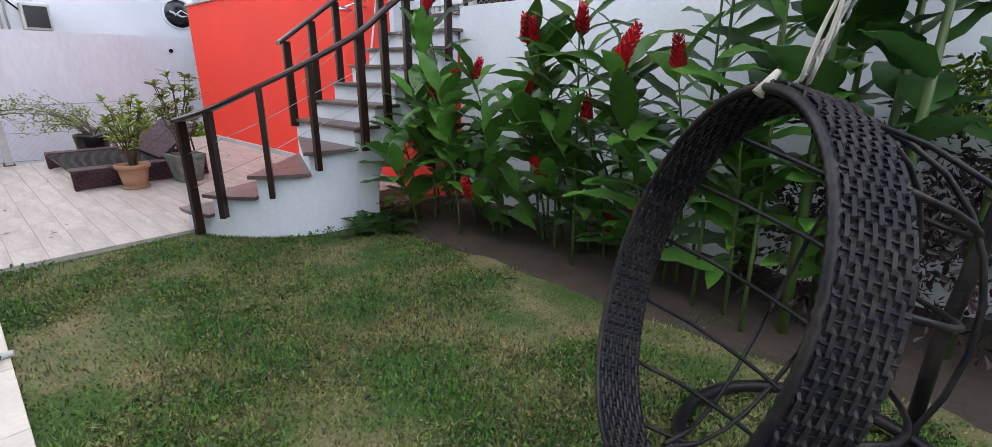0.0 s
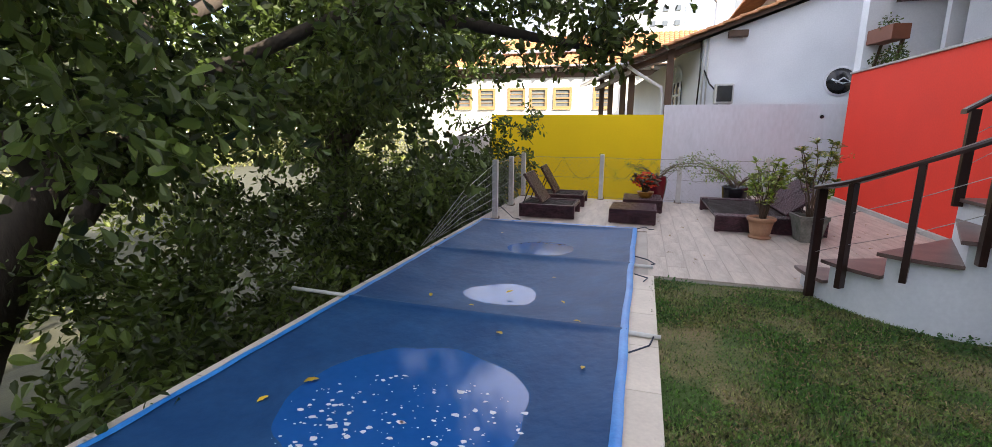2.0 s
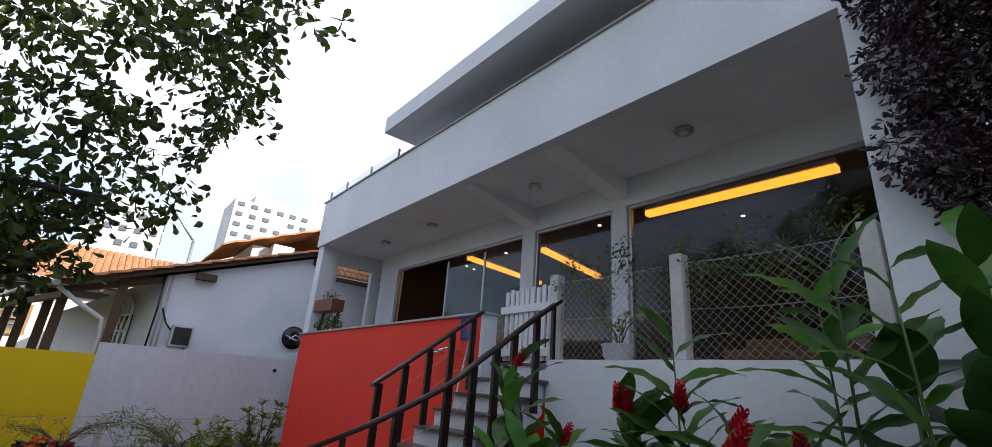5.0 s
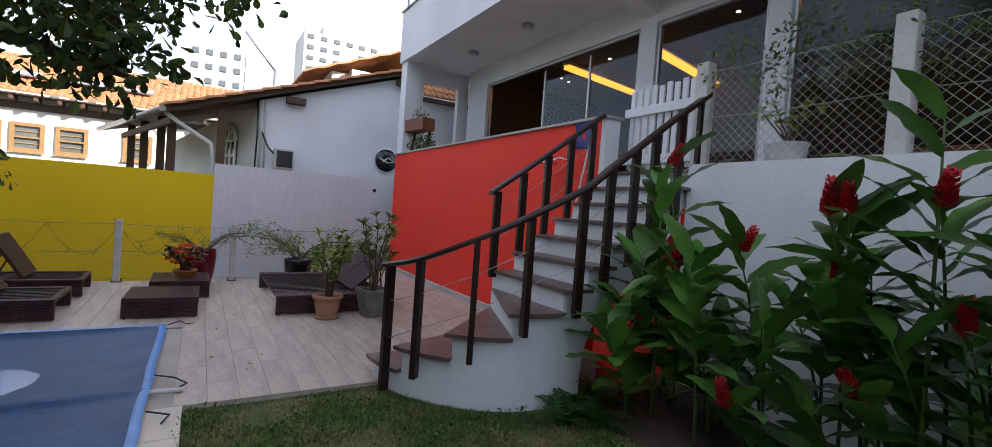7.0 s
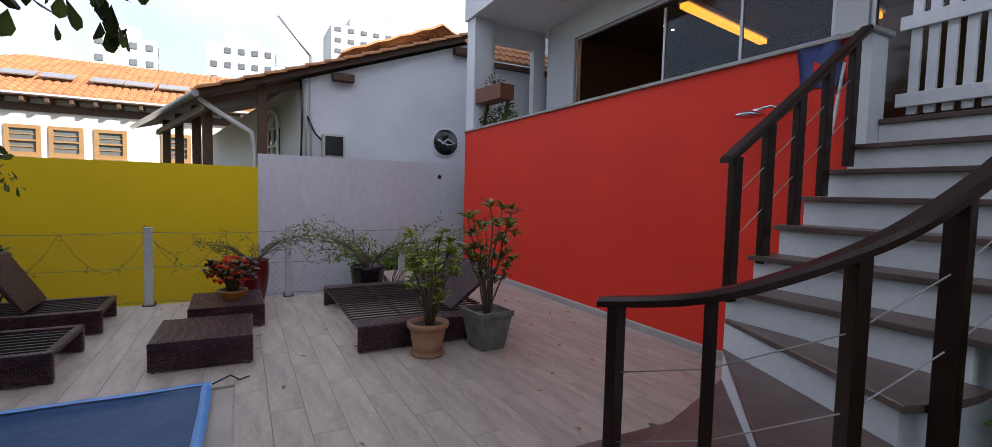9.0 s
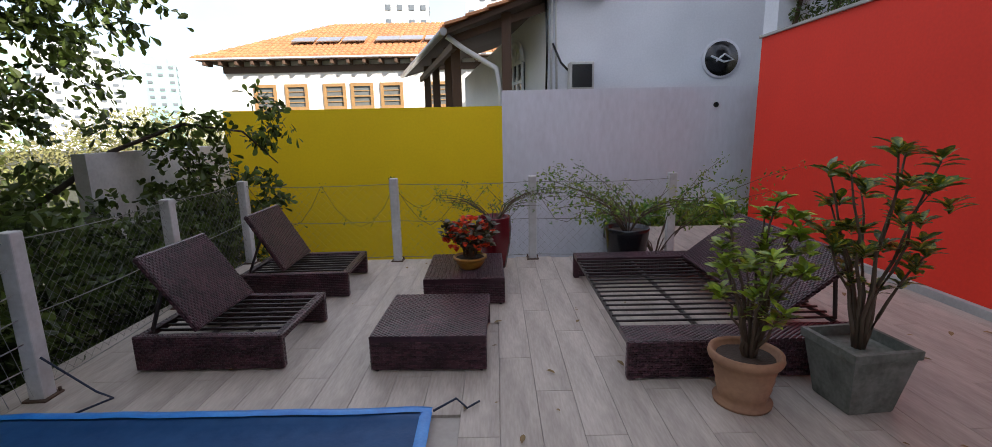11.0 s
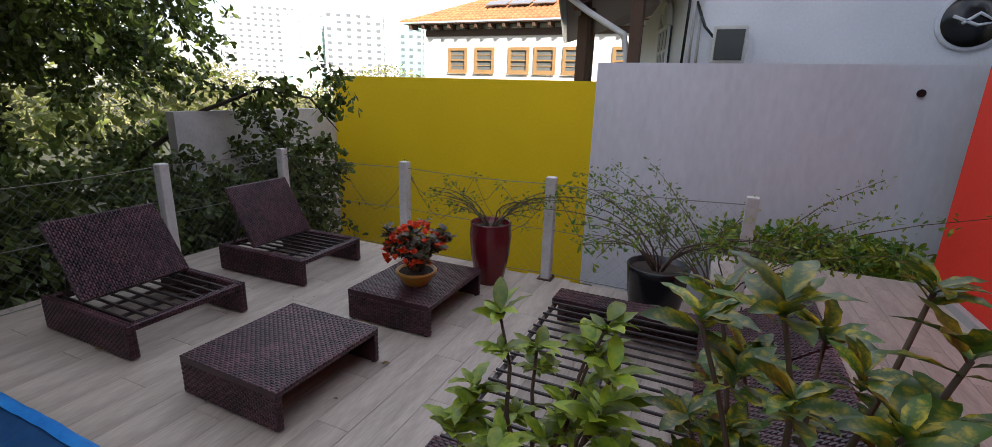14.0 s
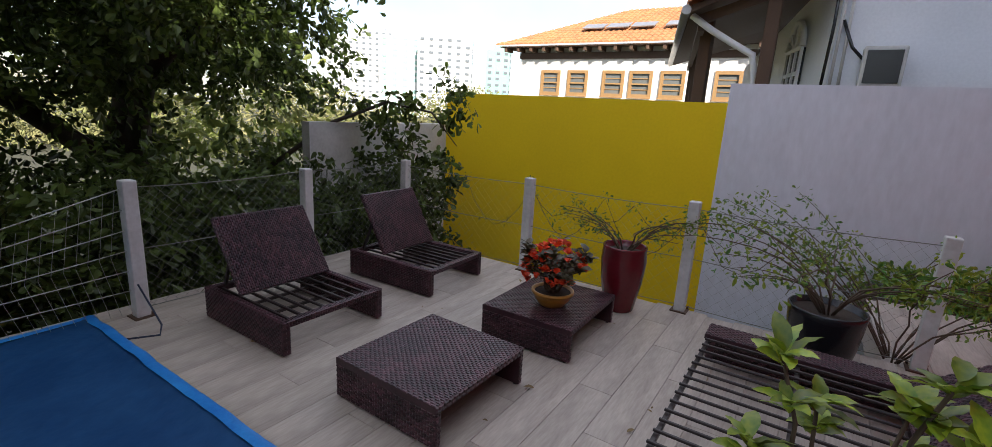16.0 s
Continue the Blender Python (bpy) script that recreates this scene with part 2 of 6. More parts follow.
def thing(name, label, category, m=None, group="", kind=""):
    e = new(name)
    e.empty_display_size = 0.1
    if m is not None:
        e.matrix_basis = m
    return tagged(e, label, category, group, kind)


def structure(name, bm, mat, label, category):
    return tagged(part(name, bm, mat), label, category, "", "structure")


def boxes(name, lst, mat, label="", category="", kind="structure", bevel=0.0):
    bm = bm_new()
    for b in lst:
        add_box(bm, *b, bevel=bevel)
    return tagged(part(name, bm, mat), label, category, "", kind)


def wall_with_holes(bm, along, a0, a1, z0, z1, t0, t1, holes):
    """A wall along 'x' or 'y' between a0 and a1, t0 to t1 thick, with openings (a0, a1, z0, z1) through it."""
    cuts_a = sorted({a0, a1, *[h[i] for h in holes for i in (0, 1)]})
    cuts_z = sorted({z0, z1, *[h[i] for h in holes for i in (2, 3)]})
    for p, q in zip(cuts_a, cuts_a[1:]):
        start = None
        for r, s in zip(cuts_z, cuts_z[1:]):
            solid = not any(h[0] <= (p + q) / 2 <= h[1] and h[2] <= (r + s) / 2 <= h[3] for h in holes)
            if solid:
                if along == "x":
                    add_box(bm, p, q, t0, t1, r, s)
                else:
                    add_box(bm, t0, t1, p, q, r, s)
    bmesh.ops.remove_doubles(bm, verts=bm.verts, dist=0.0005)
    seen, dup = {}, []
    for f in bm.faces:
        c = tuple(round(v, 3) for v in f.calc_center_median())
        if c in seen:
            dup += [f, seen[c]]
        seen[c] = f
    bmesh.ops.delete(bm, geom=list(set(dup)), context="FACES_ONLY")


def add_weave(bm, origin, ux, uy, lx, ly, cx, cy, lift=0.004, nrm=None):
    """Woven strands as raised cells in running bond over a lx by ly panel."""
    o, ux, uy = Vector(origin), Vector(ux).normalized(), Vector(uy).normalized()
    n = Vector(nrm) if nrm else ux.cross(uy)
    rows, cols = max(1, round(ly / cy)), max(1, round(lx / cx))
    dy, dx = ly / rows, lx / cols
    for r in range(rows):
        off = 0.5 * dx * (r % 2)
        xs = [max(0, min(lx, off + (c - 1) * dx)) for c in range(cols + 2)]
        for x0, x1 in zip(xs, xs[1:]):
            if x1 - x0 < 0.2 * dx:
                continue
            y0, y1 = r * dy, (r + 1) * dy
            e = min(0.25 * (x1 - x0), 0.008)
            f = 0.18 * dy
            base = [bm.verts.new(o + ux * x + uy * y) for x, y in ((x0, y0), (x1, y0), (x1, y1), (x0, y1))]
            top = [bm.verts.new(o + ux * x + uy * y + n * lift) for x, y in ((x0 + e, y0 + f), (x1 - e, y0 + f), (x1 - e, y1 - f), (x0 + e, y1 - f))]
            bm.faces.new(top)
            for i in range(4):
                bm.faces.new((base[i], base[(i + 1) % 4], top[(i + 1) % 4], top[i]))


def leaf_cloud(name, centres, mat, n, size, spread, seed, droop=0.3, wide=0.45, twigs=0):
    """Many small leaves round the given (centre, radius) clumps; one mesh, each leaf folded along its rib."""
    rng = np.random.default_rng(seed)
    C = np.array([c for c, r in centres], float)
    R = np.array([r for c, r in centres], float)
    w = R ** 2
    k = rng.choice(len(C), n, p=w / w.sum())
    d = rng.normal(size=(n, 3))
    d /= np.linalg.norm(d, axis=1)[:, None]
    rad = R[k] * (0.35 + 0.75 * rng.random(n) ** 0.5)
    if twigs:
        # leaves sit along a few arching twigs of each clump
        T = rng.normal(size=(len(C), twigs, 3))
        T /= np.linalg.norm(T, axis=2)[:, :, None]
        d = T[k, rng.integers(0, twigs, n)]
        f = rng.random(n) ** 0.7
        rad = R[k] * 1.35 * f
        P = C[k] + d * rad[:, None] * np.array(spread) + rng.normal(size=(n, 3)) * size * 0.45
        P[:, 2] -= 0.25 * R[k] * f ** 2
    else:
        P = C[k] + d * rad[:, None] * np.array(spread)
    ax = d * 0.6 + rng.normal(size=(n, 3)) * 0.6
    ax[:, 2] -= droop
    ax /= np.linalg.norm(ax, axis=1)[:, None]
    sd = np.cross(ax, rng.normal(size=(n, 3)))
    sd /= np.linalg.norm(sd, axis=1)[:, None] + 1e-9
    up = np.cross(sd, ax)
    s = size * (0.6 + 0.7 * rng.random(n))[:, None]
    def at(t, w, lift):
        return P + ax * s * t + sd * s * wide * w + up * s * lift

    V = np.stack([at(0, 0, 0), at(0.30, 0.22, 0.04), at(0.62, 0.46, 0.07), at(0.88, 0.36, 0.04), at(1.0, 0, -0.03), at(0.88, -0.36, 0.04), at(0.62, -0.46, 0.07), at(0.30, -0.22, 0.04)], 1).reshape(-1, 3)
    i = np.arange(n) * 8
    F = np.concatenate([np.stack([i, i + j, i + j + 1], 1) for j in range(1, 7)])
    me = bpy.data.meshes.new(name)
    me.from_pydata(V.tolist(), [], F.tolist())
    me.materials.append(mat)
    return me


# ---- large structure ----
DECK_X0, DECK_X1, DECK_Y0, DECK_Y1 = -2.81, 3.62, 4.80, 10.02
POOL_X0, POOL_X1, POOL_Y0, POOL_Y1 = -2.66, -0.385, -3.0, 6.95
WALL_Y = 12.50
TERRACE = 1.97
RED_X = 3.60

# ground: one sheet that falls away beyond the garden
bm = bm_new()
gx = [-400, -150, -60, -30, -16, -9, -5.5, -3.6, -2.86, 0, 4.2, 9, 16, 40, 150, 400]
gy = [-400, -100, -40, -15, -6, -3, 0, 3, 6, 9, 10.0, 11.5, 12.5, 14, 20, 30, 60, 150, 400]


def ground_z(x, y):
    if x <= -2.9 or y > 10.05:
        far = max(0.0, -2.9 - x, min(y - 10.0, 3.0))
        return -0.5 - 1.6 * min(1, far / 6) - 2.5 * min(1, max(0, far - 6) / 40)
    return -0.30


grid = [[bm.verts.new((x, y, ground_z(x, y))) for x in gx] for y in gy]
for j in range(len(gy) - 1):
    for i in range(len(gx) - 1):
        bm.faces.new((grid[j][i], grid[j][i + 1], grid[j + 1][i + 1], grid[j + 1][i]))
structure("ground", bm, M_GROUND, "dark earthy garden ground falling away beyond the fence", "ground")

# lawn bed and soil
bm = bm_new()
bmesh.ops.create_grid(bm, x_segments=40, y_segments=80, size=0.5)
for v in bm.verts:
    v.co = Vector((-0.17 + 3.0 * (v.co.x + 0.5), -3.0 + 7.8 * (v.co.y + 0.5), 0))
    v.co.z = -0.03 + 0.02 * noise.noise(v.co * 1.3)
structure("lawn", bm, M_TURF, "patchy green lawn with dry brown spots", "lawn")
bm = bm_new()
bmesh.ops.create_grid(bm, x_segments=30, y_segments=60, size=0.5)
for v in bm.verts:
    v.co = Vector((2.3 + 1.36 * (v.co.x + 0.5), -3.0 + 7.0 * (v.co.y + 0.5), 0))
    v.co.z = (-0.02 if v.co.x > 2.45 else -0.06) + 0.045 * noise.noise(v.co * 3.1) + 0.05 * min(1, (v.co.x - 2.3))
structure("planting_bed", bm, M_SOIL, "bare dark soil bed along the retaining wall", "soil")

# deck slab under the planks
boxes("floor", [(-0.372, DECK_X1, DECK_Y0, DECK_Y1, -0.30, -0.016), (DECK_X0, -0.372, 6.98, DECK_Y1, -0.30, -0.016), (1.75, DECK_X1, DECK_Y1, 11.55, -0.30, -0.016)], M_DECKJOINT,
      "dark joint bed under the plank tiles", "floor")

# pool shell
boxes("pool_basin", [(POOL_X0 - 0.13, POOL_X0 - 0.02, POOL_Y0, POOL_Y1, -1.4, -0.032), (POOL_X1 + 0.02, POOL_X1 + 0.15, POOL_Y0, POOL_Y1, -1.4, -0.032),
                     (POOL_X0, POOL_X1, POOL_Y0, POOL_Y1, -1.5, -1.4)], M_STONE, "pale pool basin below the cover", "pool")

# red wall, white return, retaining wall
boxes("wall_red", [(RED_X, RED_X + 0.16, 4.98, 11.55, -0.3, 2.54), (RED_X + 0.04, RED_X + 0.155, 3.86, 4.90, -0.3, 1.60)], M_RED,
      "smooth red-orange painted garden wall", "wall")
boxes("wall_red_cap", [(RED_X - 0.03, RED_X + 0.23, 4.875, 11.58, 2.54, 2.575)], M_KERB, "thin grey stone cap on the red wall", "trim", bevel=0.006)
boxes("wall_red_end", [(RED_X - 0.003, RED_X + 0.2, 4.905, 4.98, 1.55, 2.54)], M_WHITE, "white end post of the red wall", "wall")
boxes("baseboard", [(RED_X - 0.06, RED_X - 0.002, 5.0, 11.55, -0.02, 0.07)], M_KERB, "grey stone skirting along the red wall", "trim", bevel=0.006)
boxes("wall_retaining", [(RED_X + 0.04, RED_X + 0.2, -4.0, 3.86, -0.3, 2.0)], M_WHITE, "white painted retaining wall behind the plants", "wall")
boxes("floor_terrace", [(RED_X + 0.2, 9.0, -4.0, 11.6, 1.6, TERRACE), (RED_X + 0.16, RED_X + 0.2, 3.86, 11.6, 1.6, TERRACE)], M_STONE, "pale terrace floor in front of the glass", "floor")

# end walls
boxes("wall_yellow", [(-4.25, 0.12, WALL_Y, WALL_Y + 0.15, -3.0, 1.77)], M_YELLOW, "bright yellow painted boundary wall", "wall")
boxes("wall_grey_white", [(0.12, 6.5, WALL_Y - 0.03, WALL_Y + 0.15, -1.0, 2.0)], M_GREYWALL, "weathered white boundary wall with faint streaks", "wall")
boxes("wall_side", [(-4.4, -4.25, 9.8, WALL_Y + 0.15, -3.0, 1.25)], M_CONC, "bare grey concrete side wall", "wall")
boxes("wall_behind", [(-4.0, 9.0, -4.3, -4.1, -0.3, 3.2)], M_WHITE, "plain white wall closing the garden", "wall")

# house: fascia, soffit, back wall with glazing
FX = 3.58
SOFFIT, FTOP = 4.60, 5.73
GX = 5.10
boxes("wall_fascia", [(FX, FX + 0.14, 0.85, 11.62, SOFFIT, FTOP)], M_WHITE, "white balcony parapet band above the terrace", "wall")
boxes("fascia_cap", [(FX - 0.03, FX + 0.17, 0.85, 11.65, FTOP, FTOP + 0.03)], M_KERB, "thin dark cap on the balcony parapet", "trim")
boxes("ceiling", [(FX + 0.14, 9.0, 0.85, 11.62, SOFFIT, SOFFIT + 0.25)], M_CEIL, "white painted porch ceiling", "ceiling")
for y in (5.78, 3.98):
    bm = bm_new()
    prof = [(FX + 0.14, SOFFIT - 0.015), (GX, SOFFIT - 0.30), (GX, SOFFIT), (FX + 0.14, SOFFIT)]
    fa, fb = [bm.verts.new((x, y - 0.13, z)) for x, z in prof], [bm.verts.new((x, y + 0.13, z)) for x, z in prof]
    bm.faces.new(fa)
    bm.faces.new(fb[::-1])
    for i in range(4):
        bm.faces.new((fa[i], fb[i], fb[(i + 1) % 4], fa[(i + 1) % 4]))
    structure("ceiling_beam", bm, M_CEIL, "white haunched beam under the porch ceiling", "beam")
bm = bm_new()
WINS = [(5.95, 10.25), (4.10, 5.66), (0.6, 3.86)]
wall_with_holes(bm, "y", 0.4, 11.1, TERRACE, SOFFIT, GX, GX + 0.15, [(a, b, TERRACE + 0.05, 4.19) for a, b in WINS])
structure("wall_glazed", bm, M_WHITE, "white house wall with large glazed openings", "wall")
boxes("wall_end_post", [(FX + 0.05, FX + 0.40, 11.27, 11.6, TERRACE + 0.003, SOFFIT - 0.003)], M_WHITE, "white corner pillar of the porch", "pillar")
boxes("wall_near_end", [(FX, FX + 0.3, 0.35, 0.85, 2.0, FTOP), (FX + 0.3, GX + 0.2, 0.28, 0.40, TERRACE, FTOP)], M_WHITE, "white end wall of the porch", "wall")
boxes("room_wall", [(9.0, 9.15, 0.25, 11.7, TERRACE, SOFFIT), (GX + 0.15, 9.0, 11.0, 11.15, TERRACE, SOFFIT), (GX + 0.15, 9.0, 0.25, 0.40, TERRACE, SOFFIT)], M_INNER, "interior living room wall, the dimness of the room put into its colour", "wall")
boxes("roof_slab", [(3.2, 9.0, -3.0, 7.93, 6.12, 6.44)], M_WHITE, "white upper roof slab with a deep edge", "roof")
boxes("wall_upper", [(4.6, 9.0, -3.0, 7.4, FTOP - 0.9, 6.12)], M_WHITE, "white upper storey wall", "wall")


# ---- pool ----
def pool_sag(x, y):
    """Height of the cover: taut over its hems and the cross poles, hanging between them."""
    u = (x - POOL_X0) / (POOL_X1 - POOL_X0)
    lines = (-3.0, -0.9, 1.16, 3.28, 5.10, 6.95)
    for a, b in zip(lines, lines[1:]):
        if a <= y <= b:
            v = ((y - a) / (b - a)) ** 0.8
            d = (math.sin(math.pi * min(1, max(0, u))) * math.sin(math.pi * v)) ** 0.75 if 0 < u < 1 and 0 < v < 1 else 0.0
            ridge = 0.018 * math.exp(-((y - a) / 0.05) ** 2) + 0.018 * math.exp(-((y - b) / 0.05) ** 2)
            folds = 0.005 * noise.noise((x * 3.0, y * 2.2, 0)) + (0.006 * noise.noise((x * 8 + y * 2, y * 1.7, 4)) + 0.012 * math.sin(11 * math.atan2(v - 0.5, u - 0.5)) * abs(u - 0.5)) * (1 - d)
            return 0.022 - 0.13 * d + ridge + folds * (0.3 + d)
    return 0.022


cover = thing("pool_cover", "blue mesh pool cover sagging over poles with rain puddles", "pool cover")
bm = bm_new()
nx, ny = 70, 300
vg = [[bm.verts.new((POOL_X0 - 0.03 + (POOL_X1 - POOL_X0 + 0.06) * i / nx, POOL_Y0 + (POOL_Y1 - POOL_Y0 + 0.05) * j / ny, 0)) for i in range(nx + 1)] for j in range(ny + 1)]
for row in vg:
    for v in row:
        v.co.z = pool_sag(v.co.x, v.co.y)
for j in range(ny):
    for i in range(nx):
        bm.faces.new((vg[j][i], vg[j][i + 1], vg[j + 1][i + 1], vg[j + 1][i])).smooth = True
part("sheet", bm, M_COVER, cover)


def hem(name, x0, x1, y0, y1, lift):
    bm = bm_new()
    along = (y1 - y0) > (x1 - x0)
    n = 120 if along else 40
    rows = []
    for i in range(n + 1):
        t = i / n
        wob = 0.012 * noise.noise((t * 17, x0, 3))
        for_pts = []
        for s in (0, 0.33, 0.66, 1):
            x = x0 + (x1 - x0) * (s if along else t) + (wob if along else 0)
            y = y0 + (y1 - y0) * (t if along else s) + (0 if along else wob)
            for_pts.append(bm.verts.new((x, y, pool_sag(x, y) * 0.3 + 0.02 + lift + 0.008 * (s in (0.33, 0.66)) + 0.006 * noise.noise((t * 40, s * 3, 1)))))
        rows.append(for_pts)
    for a, b in zip(rows, rows[1:]):
        for k in range(3):
            bm.faces.new((a[k], a[k + 1], b[k + 1], b[k])).smooth = True
    return part(name, bm, M_TAPE, cover, "bright blue reinforced hem")


hem("hem", POOL_X0 - 0.045, POOL_X0 + 0.005, POOL_Y0, POOL_Y1, 0.004)
hem("hem", POOL_X1 - 0.01, POOL_X1 + 0.05, POOL_Y0, POOL_Y1, 0.004)
hem("hem", POOL_X0 - 0.04, POOL_X1 + 0.05, POOL_Y1 - 0.01, POOL_Y1 + 0.05, 0.010)

M_WATER = material("puddle_water", (0.008, 0.075, 0.27), 0.10, (0.015, 0.10, 0.33), 1.5, 14, 0.05, spec=0.45)
M_FLECK = material("bright_fleck", (0.62, 0.68, 0.75), 0.4, None, 4, 30, 0.1)
for yc, lev in ((2.0, -0.066), (4.02, -0.096), (5.92, -0.090), (0.05, -0.07)):
    bm = bm_new()
    bmesh.ops.create_circle(bm, cap_ends=True, segments=40, radius=1.0)
    for v in bm.verts:
        v.co = Vector((-1.5 + v.co.x * 0.95, yc + v.co.y * 0.92, lev))
    tagged(part("puddle", bm, M_WATER), "shallow rain puddle lying on the blue cover", "puddle", "puddles on the cover")
# pale flecks scattered over the large puddle
bm = bm_new()
rng = random.Random(5)
for _ in range(260):
    a = rng.random() * 6.283
    r = rng.random() ** 0.5
    cx, cy = -1.44 + 0.72 * r * math.cos(a), 1.88 + 0.52 * r * math.sin(a)
    s = rng.choice((0.005, 0.007, 0.010, 0.014, 0.026)) * rng.uniform(0.6, 1.1)
    k = rng.randint(5, 7)
    bm.faces.new([bm.verts.new((cx + s * rng.uniform(0.5, 1.2) * math.cos(6.283 * i / k), cy + s * 0.8 * rng.uniform(0.4, 1.2) * math.sin(6.283 * i / k), -0.0635)) for i in range(k)])
tagged(part("floating_flecks", bm, M_FLECK), "pale flecks scattered on the puddle", "debris", "", "stuff")

M_POLE = material("pvc_pole", (0.62, 0.62, 0.60), 0.45)
for y, x0, x1 in ((3.28, -3.3, -0.12), (5.10, -2.75, -0.14), (1.16, -2.74, -0.2)):
    bm = bm_new()
    add_tube(bm, [(x0, y + 0.05, 0.018), (POOL_X0 - 0.06, y + 0.03, 0.018), (POOL_X0 + 0.15, y, -0.012), (POOL_X1 - 0.15, y, -0.012), (POOL_X1 + 0.06, y - 0.03, 0.018), (x1, y - 0.05, 0.018)], 0.017, 10)
    tagged(part("cover_pole", bm, M_POLE), "grey plastic pole bearing the pool cover", "pole", "poles across the pool")
M_ROPE = material("dark_rope", (0.02, 0.03, 0.06), 0.8)
for pts in ([(-0.33, 6.97, 0.03), (-0.22, 7.05, 0.05), (-0.16, 7.0, 0.025), (-0.1, 7.08, 0.014)], [(-2.2, 6.98, 0.03), (-2.1, 7.15, 0.03), (-2.25, 7.22, 0.03), (-2.5, 7.2, 0.25)],
            [(-0.33, 5.4, 0.03), (-0.2, 5.3, 0.03), (-0.12, 5.18, 0.02), (-0.16, 5.06, 0.04)], [(-0.33, 2.9, 0.03), (-0.2, 3.05, 0.03), (-0.17, 3.2, 0.03)], [(-0.33, 4.7, 0.03), (-0.2, 4.6, 0.03), (-0.24, 4.5, 0.02)]):
    bm = bm_new()
    add_tube(bm, pts, 0.006, 6)
    tagged(part("tie_cord", bm, M_ROPE), "dark cord tying the pool cover", "cord", "cords on the cover")


def leaf_mesh(name, L, W, mat, fold=0.12, droop=0.25, n=7, tip=0.9):
    """One leaf blade along +y from its base, folded on the rib and arched down."""
    bm = bm_new()
    rows = []
    for i in range(n + 1):
        t = i / n
        w = W / 2 * (math.sin(math.pi * t ** tip) ** 0.75 if 0 < t < 1 else 0.02)
        y = L * (t - 0.12 * t * t * droop)
        z = L * (0.25 * t - droop * t * t)
        rip = 0.05 * W * math.sin(t * 19)
        rows.append([bm.verts.new((-w, y, z + fold * w + rip)), bm.verts.new((0, y, z)), bm.verts.new((w, y, z + fold * w - rip))])
    for a, b in zip(rows, rows[1:]):
        for k in (0, 1):
            bm.faces.new((a[k], a[k + 1], b[k + 1], b[k])).smooth = True
    return mesh_of(name, bm, mat)


M_DRYLEAF = material("yellow_leaf", (0.55, 0.40, 0.02), 0.5, (0.42, 0.25, 0.02), 8, 60, 0.1, rnd=0.25)
M_BROWNLEAF = material("dry_leaf", (0.20, 0.13, 0.05), 0.7, None, 8, 60, 0.1, rnd=0.3)
yl = leaf_mesh("yellow_leaf", 0.10, 0.05, M_DRYLEAF, 0.3, 0.1, 5)
bl = leaf_mesh("dry_leaf", 0.06, 0.028, M_BROWNLEAF, 0.4, 0.1, 5)
for i, (x, y, big) in enumerate(((-1.45, 1.30, 1), (-1.76, 0.9, 1), (-2.15, 2.15, 1), (-1.28, 3.05, 0.8), (-1.47, 4.0, 0.8), (-2.1, 3.7, 0.7), (-0.7, 3.4, 0.6), (-0.6, 2.7, 0.6),
                                 (-1.7, 3.6, 0.6), (-2.3, 1.8, 0.7), (-0.9, 3.9, 0.5), (-1.1, 4.6, 0.5), (-2.2, 6.4, 0.6))):
    z = max(pool_sag(x, y), -0.064) + 0.006
    o = part("fallen_leaf", yl, None, None, "", pose(x, y, z, 0, 0, i * 77) @ Matrix.Scale(big, 4))
    tagged(o, "yellow fallen leaf lying on the pool cover", "leaf", "fallen leaves on the cover")
rng = random.Random(8)
for i in range(80):
    x, y = rng.uniform(-2.2, 3.4), rng.uniform(5.0, 9.8)
    if x < -0.2 and y < 7.1:
        continue
    o = part("dry_leaf", bl, None, None, "", pose(x, y, 0.006, 0, 0, rng.uniform(0, 360)) @ Matrix.Scale(rng.uniform(0.3, 1.1), 4))
    tagged(o, "small dry leaf on the pale deck", "leaf", "dry leaves on the deck")

# ---- staircase ----
CX, CY, RISE, RUN = 2.33, 4.97, 0.179, 0.2375


def add_prism(bm, poly, z0, z1):
    lo, hi = [bm.verts.new((x, y, z0)) for x, y in poly], [bm.verts.new((x, y, z1)) for x, y in poly]
    bm.faces.new(lo[::-1])
    bm.faces.new(hi)
    for i in range(len(poly)):
        bm.faces.new((lo[i], lo[(i + 1) % len(poly)], hi[(i + 1) % len(poly)], hi[i]))


def stair_r(deg):
    """Radius of the winding part: full at the foot, easing into the straight flight."""
    return 1.12 if deg < 232 else 1.12 - 0.05 * (deg - 232) / 38


def fan(k, off, back=0.0, ext=0.0):
    a0, a1 = 180 + 22.5 * (k - 1) - back, 180 + 22.5 * k + ext
    degs = [a0 + (a1 - a0) * i / 6 for i in range(7)]
    return [(CX, CY)] + [(CX + (stair_r(d) + off) * math.cos(radians(d)), CY + (stair_r(d) + off) * math.sin(radians(d))) for d in degs]


stair = thing("staircase", "white curved outdoor stair with brown stone treads", "staircase")
for k in range(1, 5):
    bm = bm_new()
    add_prism(bm, fan(k, 0.0), -0.1, RISE * k - 0.032)
    part("step_block", bm, M_WHITE, stair)
bm = bm_new()
prof = [(CX + 0.002, -0.1)]
for k in range(5, 11):
    prof += [(CX + 0.002 + RUN * (k - 5), RISE * k - 0.032), (CX + RUN * (k - 4), RISE * k - 0.032)]
prof += [(CX + RUN * 6 - 0.002, 1.56), (2.78, 0.70), (2.64, 0.56), (2.57, 0.38), (2.55, 0.15), (2.55, -0.1)]
